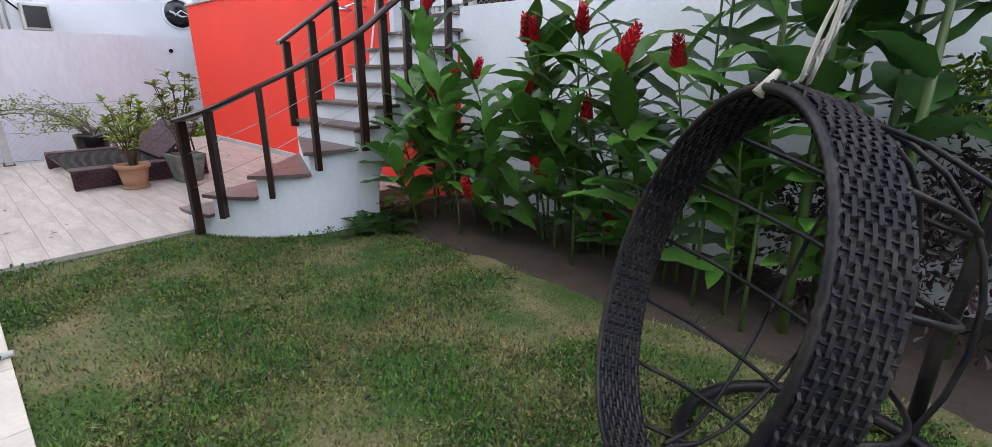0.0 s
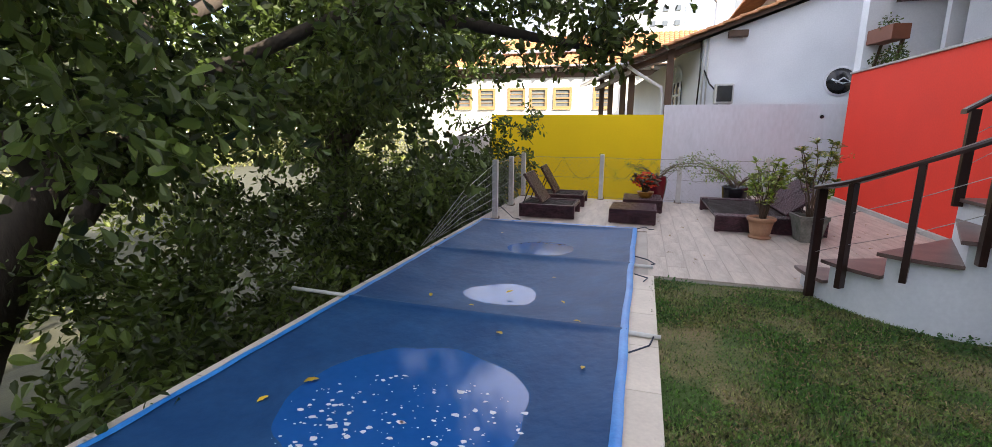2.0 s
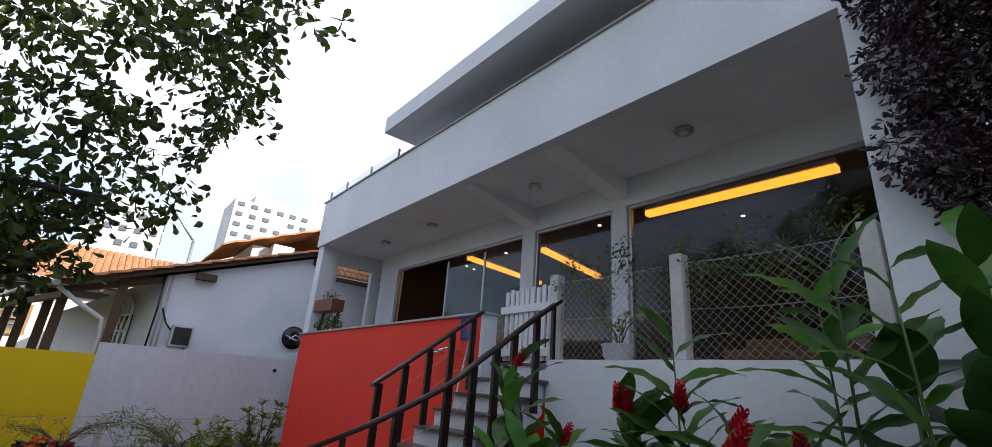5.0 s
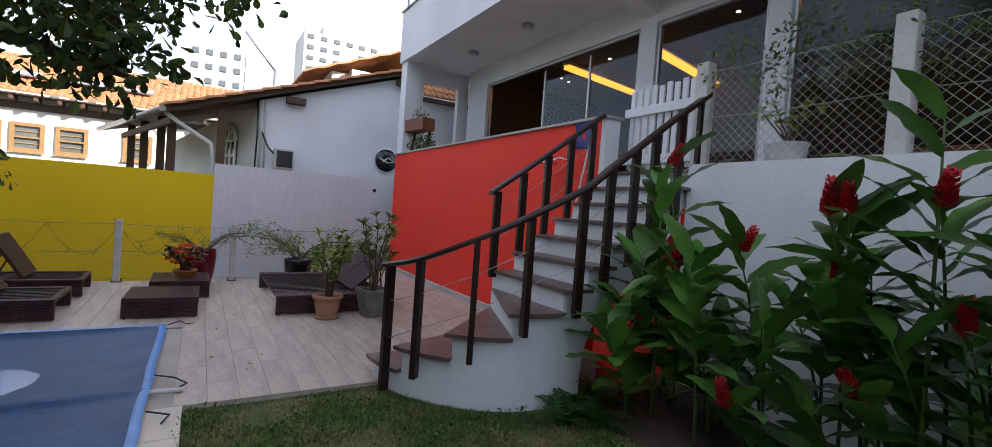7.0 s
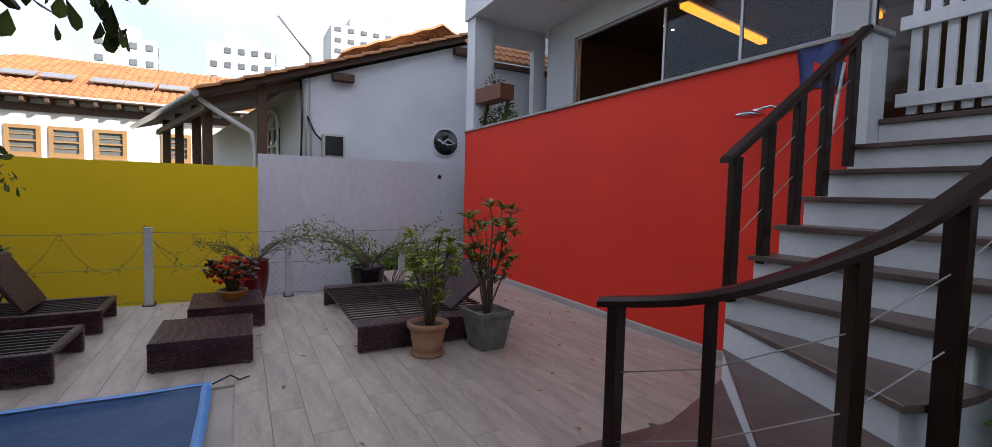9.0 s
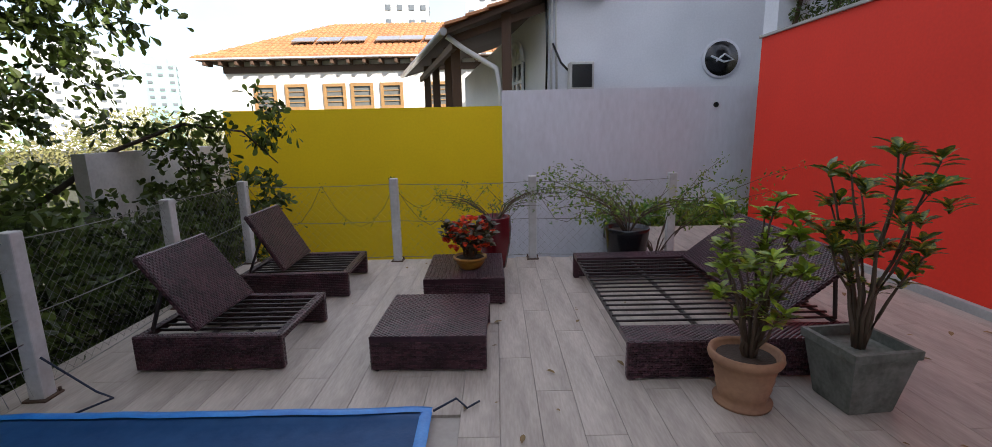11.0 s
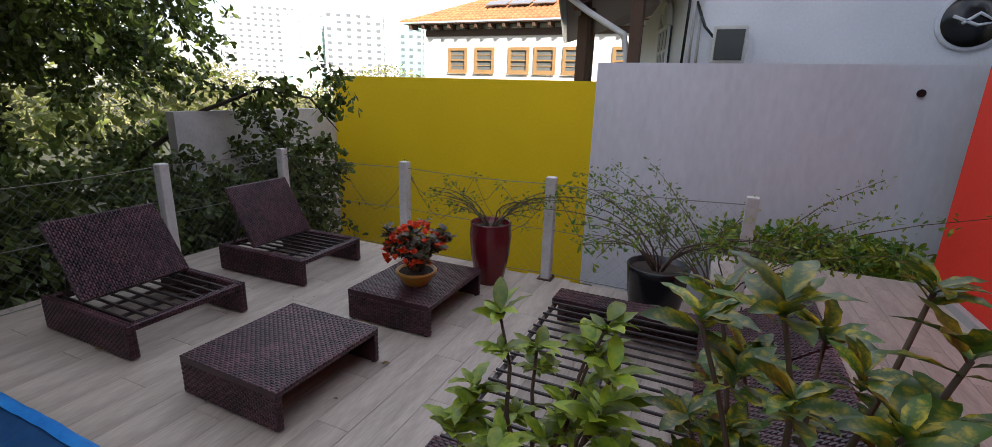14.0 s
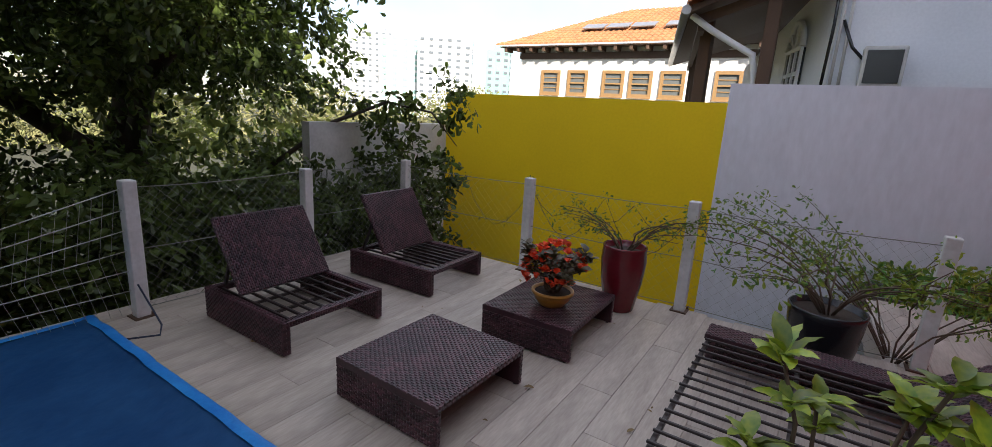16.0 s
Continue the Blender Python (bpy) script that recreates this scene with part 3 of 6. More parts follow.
fa, fb = [bm.verts.new((x, 3.90, z)) for x, z in prof], [bm.verts.new((x, CY, z)) for x, z in prof]
bm.faces.new(fa)
bm.faces.new(fb[::-1])
for i in range(len(prof)):
    bm.faces.new((fa[i], fb[i], fb[(i + 1) % len(prof)], fa[(i + 1) % len(prof)]))
part("flight", bm, M_WHITE, stair)
for k in range(1, 5):
    bm = bm_new()
    add_prism(bm, fan(k, 0.06, 2.4 if k > 1 else 1.0, 0.0), RISE * k - 0.031, RISE * k)
    bmesh.ops.bevel(bm, geom=[e for e in bm.edges if e.is_boundary is False], offset=0.004, segments=1, affect="EDGES")
    part("tread", bm, M_TREAD, stair)
for k in range(5, 11):
    bm = bm_new()
    x = CX + RUN * (k - 5)
    add_box(bm, x - 0.03, x + RUN - 0.002, 3.82, CY + 0.02, RISE * k - 0.031, RISE * k, 0.004)
    part("tread", bm, M_TREAD, stair)
bm = bm_new()
add_box(bm, CX + RUN * 6 - 0.03, RED_X + 0.3, 3.86, CY - 0.07, TERRACE - 0.03, TERRACE + 0.004, 0.004)
part("landing_edge", bm, M_TREAD, stair)
bm = bm_new()
add_box(bm, CX + RUN * 6 - 0.012, CX + RUN * 6 + 0.003, 3.865, CY - 0.07, RISE * 10 + 0.001, TERRACE - 0.031)
part("top_riser", bm, M_WHITE, stair)


def add_ribbon(bm, pts, w, h):
    """A handrail of w by h swept along the points, with rounded upper edges."""
    pts = [Vector(p) for p in pts]
    prof = [(-w / 2, 0), (-w / 2, h * 0.6), (-w * 0.36, h), (w * 0.36, h), (w / 2, h * 0.6), (w / 2, 0)]
    rings = []
    for i, p in enumerate(pts):
        t = (pts[min(i + 1, len(pts) - 1)] - pts[max(i - 1, 0)])
        t.z = 0
        s = Vector((t.y, -t.x, 0)).normalized()
        rings.append([bm.verts.new(p + s * a + Vector((0, 0, b))) for a, b in prof])
    for A, B in zip(rings, rings[1:]):
        for j in range(6):
            bm.faces.new((A[j], B[j], B[(j + 1) % 6], A[(j + 1) % 6]))
    bm.faces.new(rings[0][::-1])
    bm.faces.new(rings[-1])


def railing(name, label, posts, path):
    """posts: (x, y, bottom, top, turn); path: points of the handrail's underside."""
    r = thing(name, label, "railing")
    for x, y, z0, z1, turn in posts:
        bm = bm_new()
        add_box(bm, -0.036, 0.036, -0.022, 0.022, z0, z1, 0.004)
        part("post", bm, M_WOOD, r, "", pose(x, y, 0, 0, 0, turn))
    bm = bm_new()
    add_ribbon(bm, path, 0.085, 0.04)
    part("handrail", bm, M_WOOD, r)
    for h in (0.30, 0.60):
        bm = bm_new()
        add_tube(bm, [(x, y, z0 + (z1 - z0) * (0.12 + h)) for x, y, z0, z1, t in posts], 0.003, 5)
        part("cable", bm, M_WIRE, r, "thin steel cable")
    return r


OUT = [(1.18, 4.61, 0.0, 0.965, 195), (1.275, 4.25, 0.20, 1.055, 218), (1.56, 3.95, 0.37, 1.235, 240), (1.93, 3.84, 0.56, 1.425, 262)]
for x, z1 in ((2.38, 1.66), (2.64, 1.85), (2.90, 2.03), (3.12, 2.19), (3.42, 2.40), (3.68, 2.57)):
    OUT.append((x, 3.80, RISE * (5 + (x - CX) / RUN) - 0.25, z1, 0))
knots = [Vector((p[0], p[1], p[3] - 0.005)) for p in OUT]
knots[0] += Vector((-0.01, 0.07, -0.01))
knots[-1] += Vector((0.08, 0, 0.055))
rail_pts = []
for i in range(len(knots) - 1):
    p0, p1, p2, p3 = knots[max(i - 1, 0)], knots[i], knots[i + 1], knots[min(i + 2, len(knots) - 1)]
    for j in range(6):
        t = j / 6
        rail_pts.append(0.5 * (2 * p1 + (p2 - p0) * t + (2 * p0 - 5 * p1 + 4 * p2 - p3) * t * t + (3 * p1 - p0 - 3 * p2 + p3) * t ** 3))
rail_pts.append(knots[-1])
railing("stair_railing", "dark wooden stair railing with a curved handrail", OUT, rail_pts)
inner = [(2.30 + 0.285 * i, 4.93, RISE * (4.6 + 1.14 * i), 1.64 + 0.205 * i, 0) for i in range(5)]
railing("stair_railing", "short dark wooden railing beside the red wall", inner, [(2.22, 4.93, 1.60), (2.6, 4.93, 1.86), (3.0, 4.93, 2.14), (3.56, 4.93, 2.545)])

# ---- garden fence ----
M_POSTW = material("whitewashed_concrete", (0.62, 0.61, 0.60), 0.8, (0.42, 0.41, 0.39), 4, 35, 0.3)


def fence_post(x, y, z0, h, w=0.085):
    e = thing("fence_post", "slim whitewashed concrete fence post on a rusty foot", "fence post", pose(x, y, z0, 0, 0, random.uniform(-4, 4)), "garden fence posts")
    bm = bm_new()
    add_box(bm, -w / 2, w / 2, -w / 2, w / 2, 0.0, h, 0.008)
    part("shaft", bm, M_POSTW, e)
    bm = bm_new()
    add_box(bm, -0.065, 0.065, -0.065, 0.065, 0, 0.012, 0.003)
    for sx in (-0.052, 0.052):
        add_tube(bm, [(sx, 0.05, 0.01), (sx, 0.05, 0.035)], 0.009, 6)
    part("base_plate", bm, M_ROUGHWOOD, e, "rusty steel base plate")


def net(name, label, a, b, z0, z1, step, r, rails=3, mat=None, az=None):
    """A diamond wire net between plan points a and b."""
    e = thing(name, label, "wire fence")
    a, b = Vector((*a, 0)), Vector((*b, 0))
    L, d = (b - a).length, (b - a).normalized()
    bm = bm_new()
    H = z1 - z0
    k = int((L + H) / step) + 1
    for i in range(-int(H / step) - 1, k):
        for sgn in (1, -1):
            s0 = i * step
            p, q = (s0, 0.0), (s0 + H, H)
            lo, hi = max(p[0], 0.0), min(q[0], L)
            if hi - lo < 0.02:
                continue
            za, zb = lo - s0, hi - s0
            if sgn < 0:
                za, zb = H - za, H - zb
            add_tube(bm, [a + d * lo + Vector((0, 0, z0 + za)), a + d * hi + Vector((0, 0, z0 + zb))], r, 3, cap=False)
    part("mesh", bm, mat or M_WIRE, e)
    for j in range(rails):
        z = z0 + H * (j + 0.5 * (rails == 1)) / max(1, rails - 1)
        bm = bm_new()
        add_tube(bm, [a + d * L * t + Vector((0, 0, z - 0.02 * math.sin(math.pi * t))) for t in (0, 0.25, 0.5, 0.75, 1)], 0.0035, 5)
        part("strand", bm, mat or M_WIRE, e)


POSTS = [(-2.55, 7.22), (-2.66, 8.62), (-2.75, 9.98), (-1.10, 9.96), (0.40, 9.96), (1.93, 10.0)]
for i, (x, y) in enumerate(POSTS):
    fence_post(x, y, 0.0, 0.92 if i != 0 else 0.95)
M_DULLWIRE = material("dull_wire", (0.22, 0.22, 0.20), 0.6)
net("wire_fence", "diamond wire net of the side fence", POSTS[0], POSTS[1], 0.06, 0.90, 0.075, 0.0012, mat=M_DULLWIRE)
net("wire_fence", "diamond wire net of the side fence", POSTS[1], POSTS[2], 0.06, 0.90, 0.075, 0.0012, mat=M_DULLWIRE)
net("wire_fence", "thin wire net of the back fence", POSTS[2], POSTS[3], 0.05, 0.86, 0.09, 0.0009, mat=M_DULLWIRE)
net("wire_fence", "thin wire net of the back fence", POSTS[3], POSTS[4], 0.05, 0.86, 0.09, 0.0009, mat=M_DULLWIRE)
net("wire_fence", "thin wire net of the back fence", POSTS[4], POSTS[5], 0.05, 0.86, 0.09, 0.0009, mat=M_DULLWIRE)
# slack ropes running down from the first post to the pool edge
ropes = thing("rope_net", "slack rope net sloping down beside the pool", "rope net")
for j in range(6):
    bm = bm_new()
    z = 0.9 - 0.14 * j
    add_tube(bm, [(-2.55, 7.2, z), (-2.72, 6.2, z * 0.62), (-2.86, 5.1 + 0.12 * j, 0.02)], 0.004, 5)
    part("rope", bm, M_WIRE, ropes)
bm = bm_new()
for i in range(34):
    t = (i + 0.5) / 34
    y = 7.2 - 2.0 * t
    x = -2.55 - 0.31 * t
    h = 0.9 * (1 - t)
    add_tube(bm, [(x, y, 0.03), (x - 0.01, y - 0.08, h * 0.5), (x, y - 0.02, h)], 0.0015, 3, cap=False)
part("mesh", bm, M_WIRE, ropes)


# ---- furniture ----
def panel(name, x0, x1, y0, y1, z0, z1, parent, weave=(), lift=0.005, at=None, mat=None):
    """A wicker panel: a bevelled core with woven strands on the named faces."""
    bm = bm_new()
    add_box(bm, x0, x1, y0, y1, z0, z1)
    X, Y, Z = x1 - x0, y1 - y0, z1 - z0
    c, s = 0.036, 0.015
    for f in weave:
        if f == "top":
            add_weave(bm, (x0, y0, z1), (1, 0, 0), (0, 1, 0), X, Y, c, s, lift)
        if f == "topy":
            add_weave(bm, (x0, y0, z1), (0, 1, 0), (1, 0, 0), Y, X, c, s, lift, (0, 0, 1))
        if f == "bottom":
            add_weave(bm, (x0, y0, z0), (1, 0, 0), (0, 1, 0), X, Y, c, s, lift, (0, 0, -1))
        if f == "-y":
            add_weave(bm, (x0, y0, z0), (1, 0, 0), (0, 0, 1), X, Z, c, s, lift, (0, -1, 0))
        if f == "+y":
            add_weave(bm, (x0, y1, z0), (1, 0, 0), (0, 0, 1), X, Z, c, s, lift, (0, 1, 0))
        if f == "-x":
            add_weave(bm, (x0, y0, z0), (0, 1, 0), (0, 0, 1), Y, Z, c, s, lift, (-1, 0, 0))
        if f == "+x":
            add_weave(bm, (x1, y0, z0), (0, 1, 0), (0, 0, 1), Y, Z, c, s, lift, (1, 0, 0))
    return part(name, bm, mat or M_WICKER, parent, "", at)


def ottoman(m, X, Y, label):
    e = thing("ottoman", label, "ottoman", m, "wicker ottomans")
    H, t = 0.225, 0.035
    panel("top", 0, X, 0, Y, H - t, H, e, ("top", "+x", "-x"))
    panel("side", 0, X, 0.002, t, 0.012, H - t, e, ("-y", "+x", "-x"))
    panel("side", 0, X, Y - t, Y - 0.002, 0.012, H - t, e, ("+y", "+x", "-x"))
    for x in (0.03, X - 0.03):
        for y in (0.018, Y - 0.018):
            bm = bm_new()
            add_tube(bm, [(x, y, 0), (x, y, 0.014)], 0.012, 8)
            part("foot", bm, M_METAL, e)
    bm = bm_new()
    add_beam(bm, (X / 2, t, H - t - 0.012), (X / 2, Y - t, H - t - 0.012), 0.02, 0.02)
    part("stretcher", bm, M_METAL, e)
    return e


def lounger(m, X, Y, ang, label):
    """A low lounger along +x with its foot at X and a raised back at its head."""
    e = thing("lounger", label, "lounger", m, "wicker loungers")
    H, t = 0.225, 0.05
    panel("side_panel", 0, X, 0, t, 0.012, H, e, ("-y", "topy", "+x"))
    panel("side_panel", 0, X, Y - t, Y, 0.012, H, e, ("+y", "topy", "+x", "-y"))
    panel("foot_rail", X - t, X - 0.002, t, Y - t, H - 0.04, H - 0.002, e, ("top", "+x"))
    panel("head_rail", 0.002, t, t, Y - t, H - 0.04, H - 0.002, e, ("top", "-x"))
    for i in range(8):
        y = t + (Y - 2 * t) * (i + 0.5) / 8
        bm = bm_new()
        add_beam(bm, (t, y, H - 0.025), (X - t, y, H - 0.025), 0.017, 0.017, 0.003)
        part("slat", bm, M_METAL, e)
    for x in (X * 0.45, X * 0.7):
        bm = bm_new()
        add_beam(bm, (x, t, H - 0.045), (x, Y - t, H - 0.045), 0.02, 0.018)
        part("cross_bar", bm, M_METAL, e)
    back = panel("backrest", -0.56, 0, 0.05, Y - 0.05, 0, 0.03, e, ("top", "bottom", "-y", "-x"), 0.006, pose(0.36, 0, H + 0.01, 0, ang, 0))
    for y in (0.12, Y - 0.12):
        bm = bm_new()
        a = radians(ang)
        add_beam(bm, (0.36 - 0.36 * math.cos(a), y, H + 0.36 * math.sin(a)), (0.04, y, H - 0.02), 0.018, 0.018)
        part("strut", bm, M_METAL, e)
    return e


ottoman(pose(-0.765, 7.44, 0, 0, 0, -1), 0.695, 0.74, "low dark brown wicker ottoman with an open end")
ottoman(pose(-0.60, 8.53, 0, 0, 0, 1), 0.66, 0.80, "low dark brown wicker ottoman bearing a flower bowl")
lounger(pose(-2.22, 7.49, 0, 0, 0, 0), 0.905, 0.785, 56, "brown wicker lounger with raised back and bare slats")
lounger(pose(-2.23, 8.75, 0, 0, 0, 2), 0.93, 0.75, 60, "brown wicker lounger with raised back, near the yellow wall")


def daybed():
    e = thing("daybed", "wide brown wicker daybed with bare slats and raised backs", "daybed", pose(0.74, 7.29, 0))
    X, Y, H, t = 1.42, 1.97, 0.235, 0.04
    panel("side_panel", 0, X, 0, t, 0.012, H - 0.002, e, ("-y", "-x"))
    panel("end_top", 0, X, 0, 0.22, H - 0.03, H, e, ("top",))
    panel("side_panel", 0, X, Y - t, Y, 0.012, H - 0.002, e, ("+y", "-x", "-y"))
    panel("end_top", 0, X, Y - 0.2, Y, H - 0.03, H, e, ("top",))
    for y0 in (0.0, Y - 0.05):
        bm = bm_new()
        add_box(bm, 0.002, 0.05, y0 + 0.003, y0 + 0.047, 0, H - 0.03, 0.004)
        part("leg", bm, M_WICKER, e)
    for x in (0.025, X * 0.36, X * 0.68, X - 0.025):
        bm = bm_new()
        add_beam(bm, (x, 0.05, H - 0.045), (x, Y - 0.05, H - 0.042), 0.024, 0.024, 0.004)
        part("long_bar", bm, M_METAL, e)
    n = 17
    for i in range(n):
        y = 0.25 + (Y - 0.48) * i / (n - 1)
        bm = bm_new()
        add_beam(bm, (0.01, y, H - 0.018), (X - 0.01, y, H - 0.018), 0.014, 0.014, 0.003)
        part("slat", bm, M_METAL, e)
    for y0, y1, ang in ((0.24, 0.96, -38), (1.0, 1.72, -38)):
        panel("backrest", 0, 0.62, y0, y1, 0, 0.03, e, ("top", "bottom", "-y", "+x"), 0.006, pose(X * 0.68, 0, H, 0, ang, 0))
        for y in (y0 + 0.1, y1 - 0.1):
            bm = bm_new()
            add_beam(bm, (X * 0.68 + 0.4, y, H + 0.31), (X - 0.02, y, H - 0.03), 0.018, 0.018)
            part("strut", bm, M_METAL, e)


daybed()

# ---- pots and their plants ----
M_CLAY = material("terracotta", (0.36, 0.19, 0.105), 0.8, (0.24, 0.12, 0.07), 5, 40, 0.2)
M_BLACKPOT = material("black_glazed", (0.012, 0.013, 0.016), 0.22, None, 3, 30, 0.02)
M_REDPOT = material("dark_red_glaze", (0.13, 0.008, 0.014), 0.16, (0.10, 0.006, 0.010), 3, 30, 0.02)
M_OCHRE = material("ochre_glaze", (0.52, 0.25, 0.045), 0.3, (0.38, 0.17, 0.03), 5, 40, 0.05)
M_CEMENT = material("mossy_cement", (0.20, 0.20, 0.175), 0.9, (0.06, 0.07, 0.05), 7, 40, 0.5)
M_LIME = material("lime_leaf", (0.27, 0.33, 0.022), 0.36, (0.068, 0.180, 0.022), 7, 30, 0.05, rnd=0.5, trans=0.25, contrast=(0.42, 0.56))
M_CROTON = material("croton_leaf", (0.060, 0.120, 0.018), 0.33, (0.42, 0.34, 0.02), 22, 60, 0.05, rnd=0.45, trans=0.2, contrast=(0.50, 0.60))
M_TWIG = material("brown_twig", (0.10, 0.065, 0.04), 0.8)
M_REDLEAF = material("coppery_leaf", (0.075, 0.040, 0.018), 0.4, (0.035, 0.065, 0.018), 6, 30, 0.05, rnd=0.4, trans=0.2)
M_PETAL = material("orange_red_petal", (0.75, 0.040, 0.012), 0.5, (0.55, 0.10, 0.02), 9, 40, 0.05, rnd=0.3, trans=0.25)


def turned_pot(name, label, m, prof, mat, soil_r, soil_z):
    e = thing(name, label, "plant pot", m)
    bm = bm_new()
    add_lathe(bm, prof, 32)
    part("pot", bm, mat, e)
    bm = bm_new()
    bmesh.ops.create_circle(bm, cap_ends=True, segments=24, radius=soil_r)
    for v in bm.verts:
        v.co.z = soil_z + 0.01 * noise.noise(v.co * 30)
    part("soil", bm, M_SOIL, e)
    return e


clay = turned_pot("clay_pot", "ribbed terracotta pot with a rope-like rim", pose(1.28, 7.06, 0.0),
                  [(0.14, 0.0), (0.145, 0.02), (0.115, 0.022), (0.12, 0.05), (0.135, 0.10), (0.13, 0.105), (0.145, 0.15), (0.14, 0.155), (0.152, 0.20), (0.15, 0.21), (0.156, 0.235),
                   (0.175, 0.24), (0.183, 0.26), (0.178, 0.285), (0.165, 0.29), (0.155, 0.275), (0.14, 0.24), (0.0, 0.24)], M_CLAY, 0.14, 0.255)
turned_pot("tall_pot", "tall glossy dark red planter", pose(-0.02, 9.66, 0.0),
           [(0.115, 0), (0.12, 0.01), (0.165, 0.25), (0.18, 0.42), (0.172, 0.52), (0.176, 0.535), (0.168, 0.54), (0.16, 0.53), (0.16, 0.47), (0.0, 0.47)], M_REDPOT, 0.158, 0.485)
turned_pot("round_pot", "large glossy black planter beside the daybed", pose(1.36, 9.66, 0.0) @ Matrix.Scale(0.87, 4),
           [(0.19, 0), (0.2, 0.01), (0.235, 0.2), (0.255, 0.40), (0.262, 0.45), (0.255, 0.46), (0.238, 0.455), (0.232, 0.40), (0.0, 0.40)], M_BLACKPOT, 0.235, 0.41)
turned_pot("flower_bowl", "glazed ochre bowl on the wicker ottoman", pose(-0.23, 8.84, 0.229),
           [(0.075, 0), (0.09, 0.01), (0.125, 0.06), (0.135, 0.09), (0.148, 0.095), (0.148, 0.112), (0.135, 0.115), (0.125, 0.09), (0.0, 0.09)], M_OCHRE, 0.125, 0.098)
sq = thing("square_pot", "tapered grey cement pot stained with moss", "plant pot", pose(1.84, 7.04, 0, 0, 0, 6))
bm = bm_new()
rings = []
for r, z in ((0.115, 0), (0.12, 0.01), (0.165, 0.30), (0.178, 0.305), (0.18, 0.35), (0.155, 0.352), (0.15, 0.30)):
    rings.append([bm.verts.new((sx * r, sy * r, z)) for sx, sy in ((-1, -1), (1, -1), (1, 1), (-1, 1))])
for A, B in zip(rings, rings[1:]):
    for j in range(4):
        bm.faces.new((A[j], A[(j + 1) % 4], B[(j + 1) % 4], B[j]))
bm.faces.new(rings[0][::-1])
bm.faces.new(rings[-1])
part("pot", bm, M_CEMENT, sq)


def shrub(name, label, m, stems, leaf, whorl, seed, spread=0.35, mat_stem=None, tiers=2, scale=(0.7, 1.1), pitch=(5, 45)):
    """A potted shrub: forked stems that end in whorls of single leaves."""
    rng = random.Random(seed)
    e = thing(name, label, "potted plant", m)
    k = 0
    for h, ang in stems:
        d = Vector((math.cos(radians(ang)), math.sin(radians(ang)), 0))
        pts = [Vector((0, 0, 0)) + d * 0.02]
        n = 6
        for i in range(1, n + 1):
            t = i / n
            pts.append(d * (0.02 + spread * t ** 1.6) + Vector((rng.uniform(-1, 1) * 0.018, rng.uniform(-1, 1) * 0.018, h * t)))
        bm = bm_new()
        add_tube(bm, pts, 0.006, 6, radii=[0.011 * (1 - 0.6 * i / n) for i in range(n + 1)])
        part("stem", bm, mat_stem or M_TWIG, e)
        tips = [(pts[-1], 1.0)] + [(pts[-1 - j] + Vector((rng.uniform(-0.1, 0.1), rng.uniform(-0.1, 0.1), rng.uniform(0.0, 0.06))), 0.85) for j in range(1, tiers + 1)]
        for p, s in tips:
            for i in range(whorl):
                o = part("leaf", leaf, None, e, "", Matrix.Translation(p) @ pose(0, 0, rng.uniform(-0.03, 0.02), rng.uniform(*pitch), rng.uniform(-25, 25), 360 * i / whorl + rng.uniform(-25, 25)) @ Matrix.Scale(s * rng.uniform(*scale), 4))
                k += 1
    return e


lf_lime = leaf_mesh("lime_leaf", 0.105, 0.040, M_LIME, 0.22, 0.35)
lf_croton = leaf_mesh("croton_leaf", 0.115, 0.042, M_CROTON, 0.25, 0.3)
lf_small = leaf_mesh("small_leaf", 0.06, 0.03, M_LIME, 0.3, 0.3, 4)
lf_copper = leaf_mesh("copper_leaf", 0.07, 0.04, M_REDLEAF, 0.3, 0.3, 4)
lf_petal = leaf_mesh("petal", 0.035, 0.032, M_PETAL, 0.5, 0.1, 4, 1.3)
shrub("schefflera_plant", "leafy green shrub with lime whorls in the clay pot", pose(1.30, 7.06, 0.235),
      [(0.62, 20), (0.78, 140), (0.58, 260), (0.50, 320), (0.46, 80), (0.52, 200), (0.30, 290), (0.72, 60), (0.60, 170), (0.68, 350), (0.82, 40), (0.74, 10), (0.66, 110), (0.36, 190)], lf_lime, 10, 3, 0.16, None, 2)
shrub("croton_plant", "tall shrub with yellow-speckled leaves in the cement pot", pose(1.84, 7.04, 0.30),
      [(0.98, 30), (0.9, 200), (0.72, 110), (0.85, 300), (0.6, 160), (0.5, 340), (0.8, 70), (0.95, 330), (0.88, 140), (1.0, 250)], lf_croton, 11, 4, 0.19, None, 3)
fl = shrub("flowering_plant", "bushy coppery plant covered in orange-red blossoms", pose(-0.23, 8.84, 0.32) @ Matrix.Scale(1.18, 4),
           [(0.18, a) for a in range(0, 360, 40)] + [(0.26, a) for a in range(20, 360, 90)], lf_copper, 8, 5, 0.13, None, 3)
rng = random.Random(6)
for i in range(75):
    d = Vector((rng.gauss(0, 1), rng.gauss(0, 1), abs(rng.gauss(0.3, 0.8)))).normalized()
    p = Vector((d.x * 0.19, d.y * 0.19, 0.08 + d.z * 0.21))
    for j in range(4):
        part("petal", lf_petal, None, fl, "", Matrix.Translation(p) @ pose(0, 0, 0, rng.uniform(10, 60), 0, 90 * j + rng.uniform(-15, 15)) @ Matrix.Scale(rng.uniform(0.8, 1.2), 4))


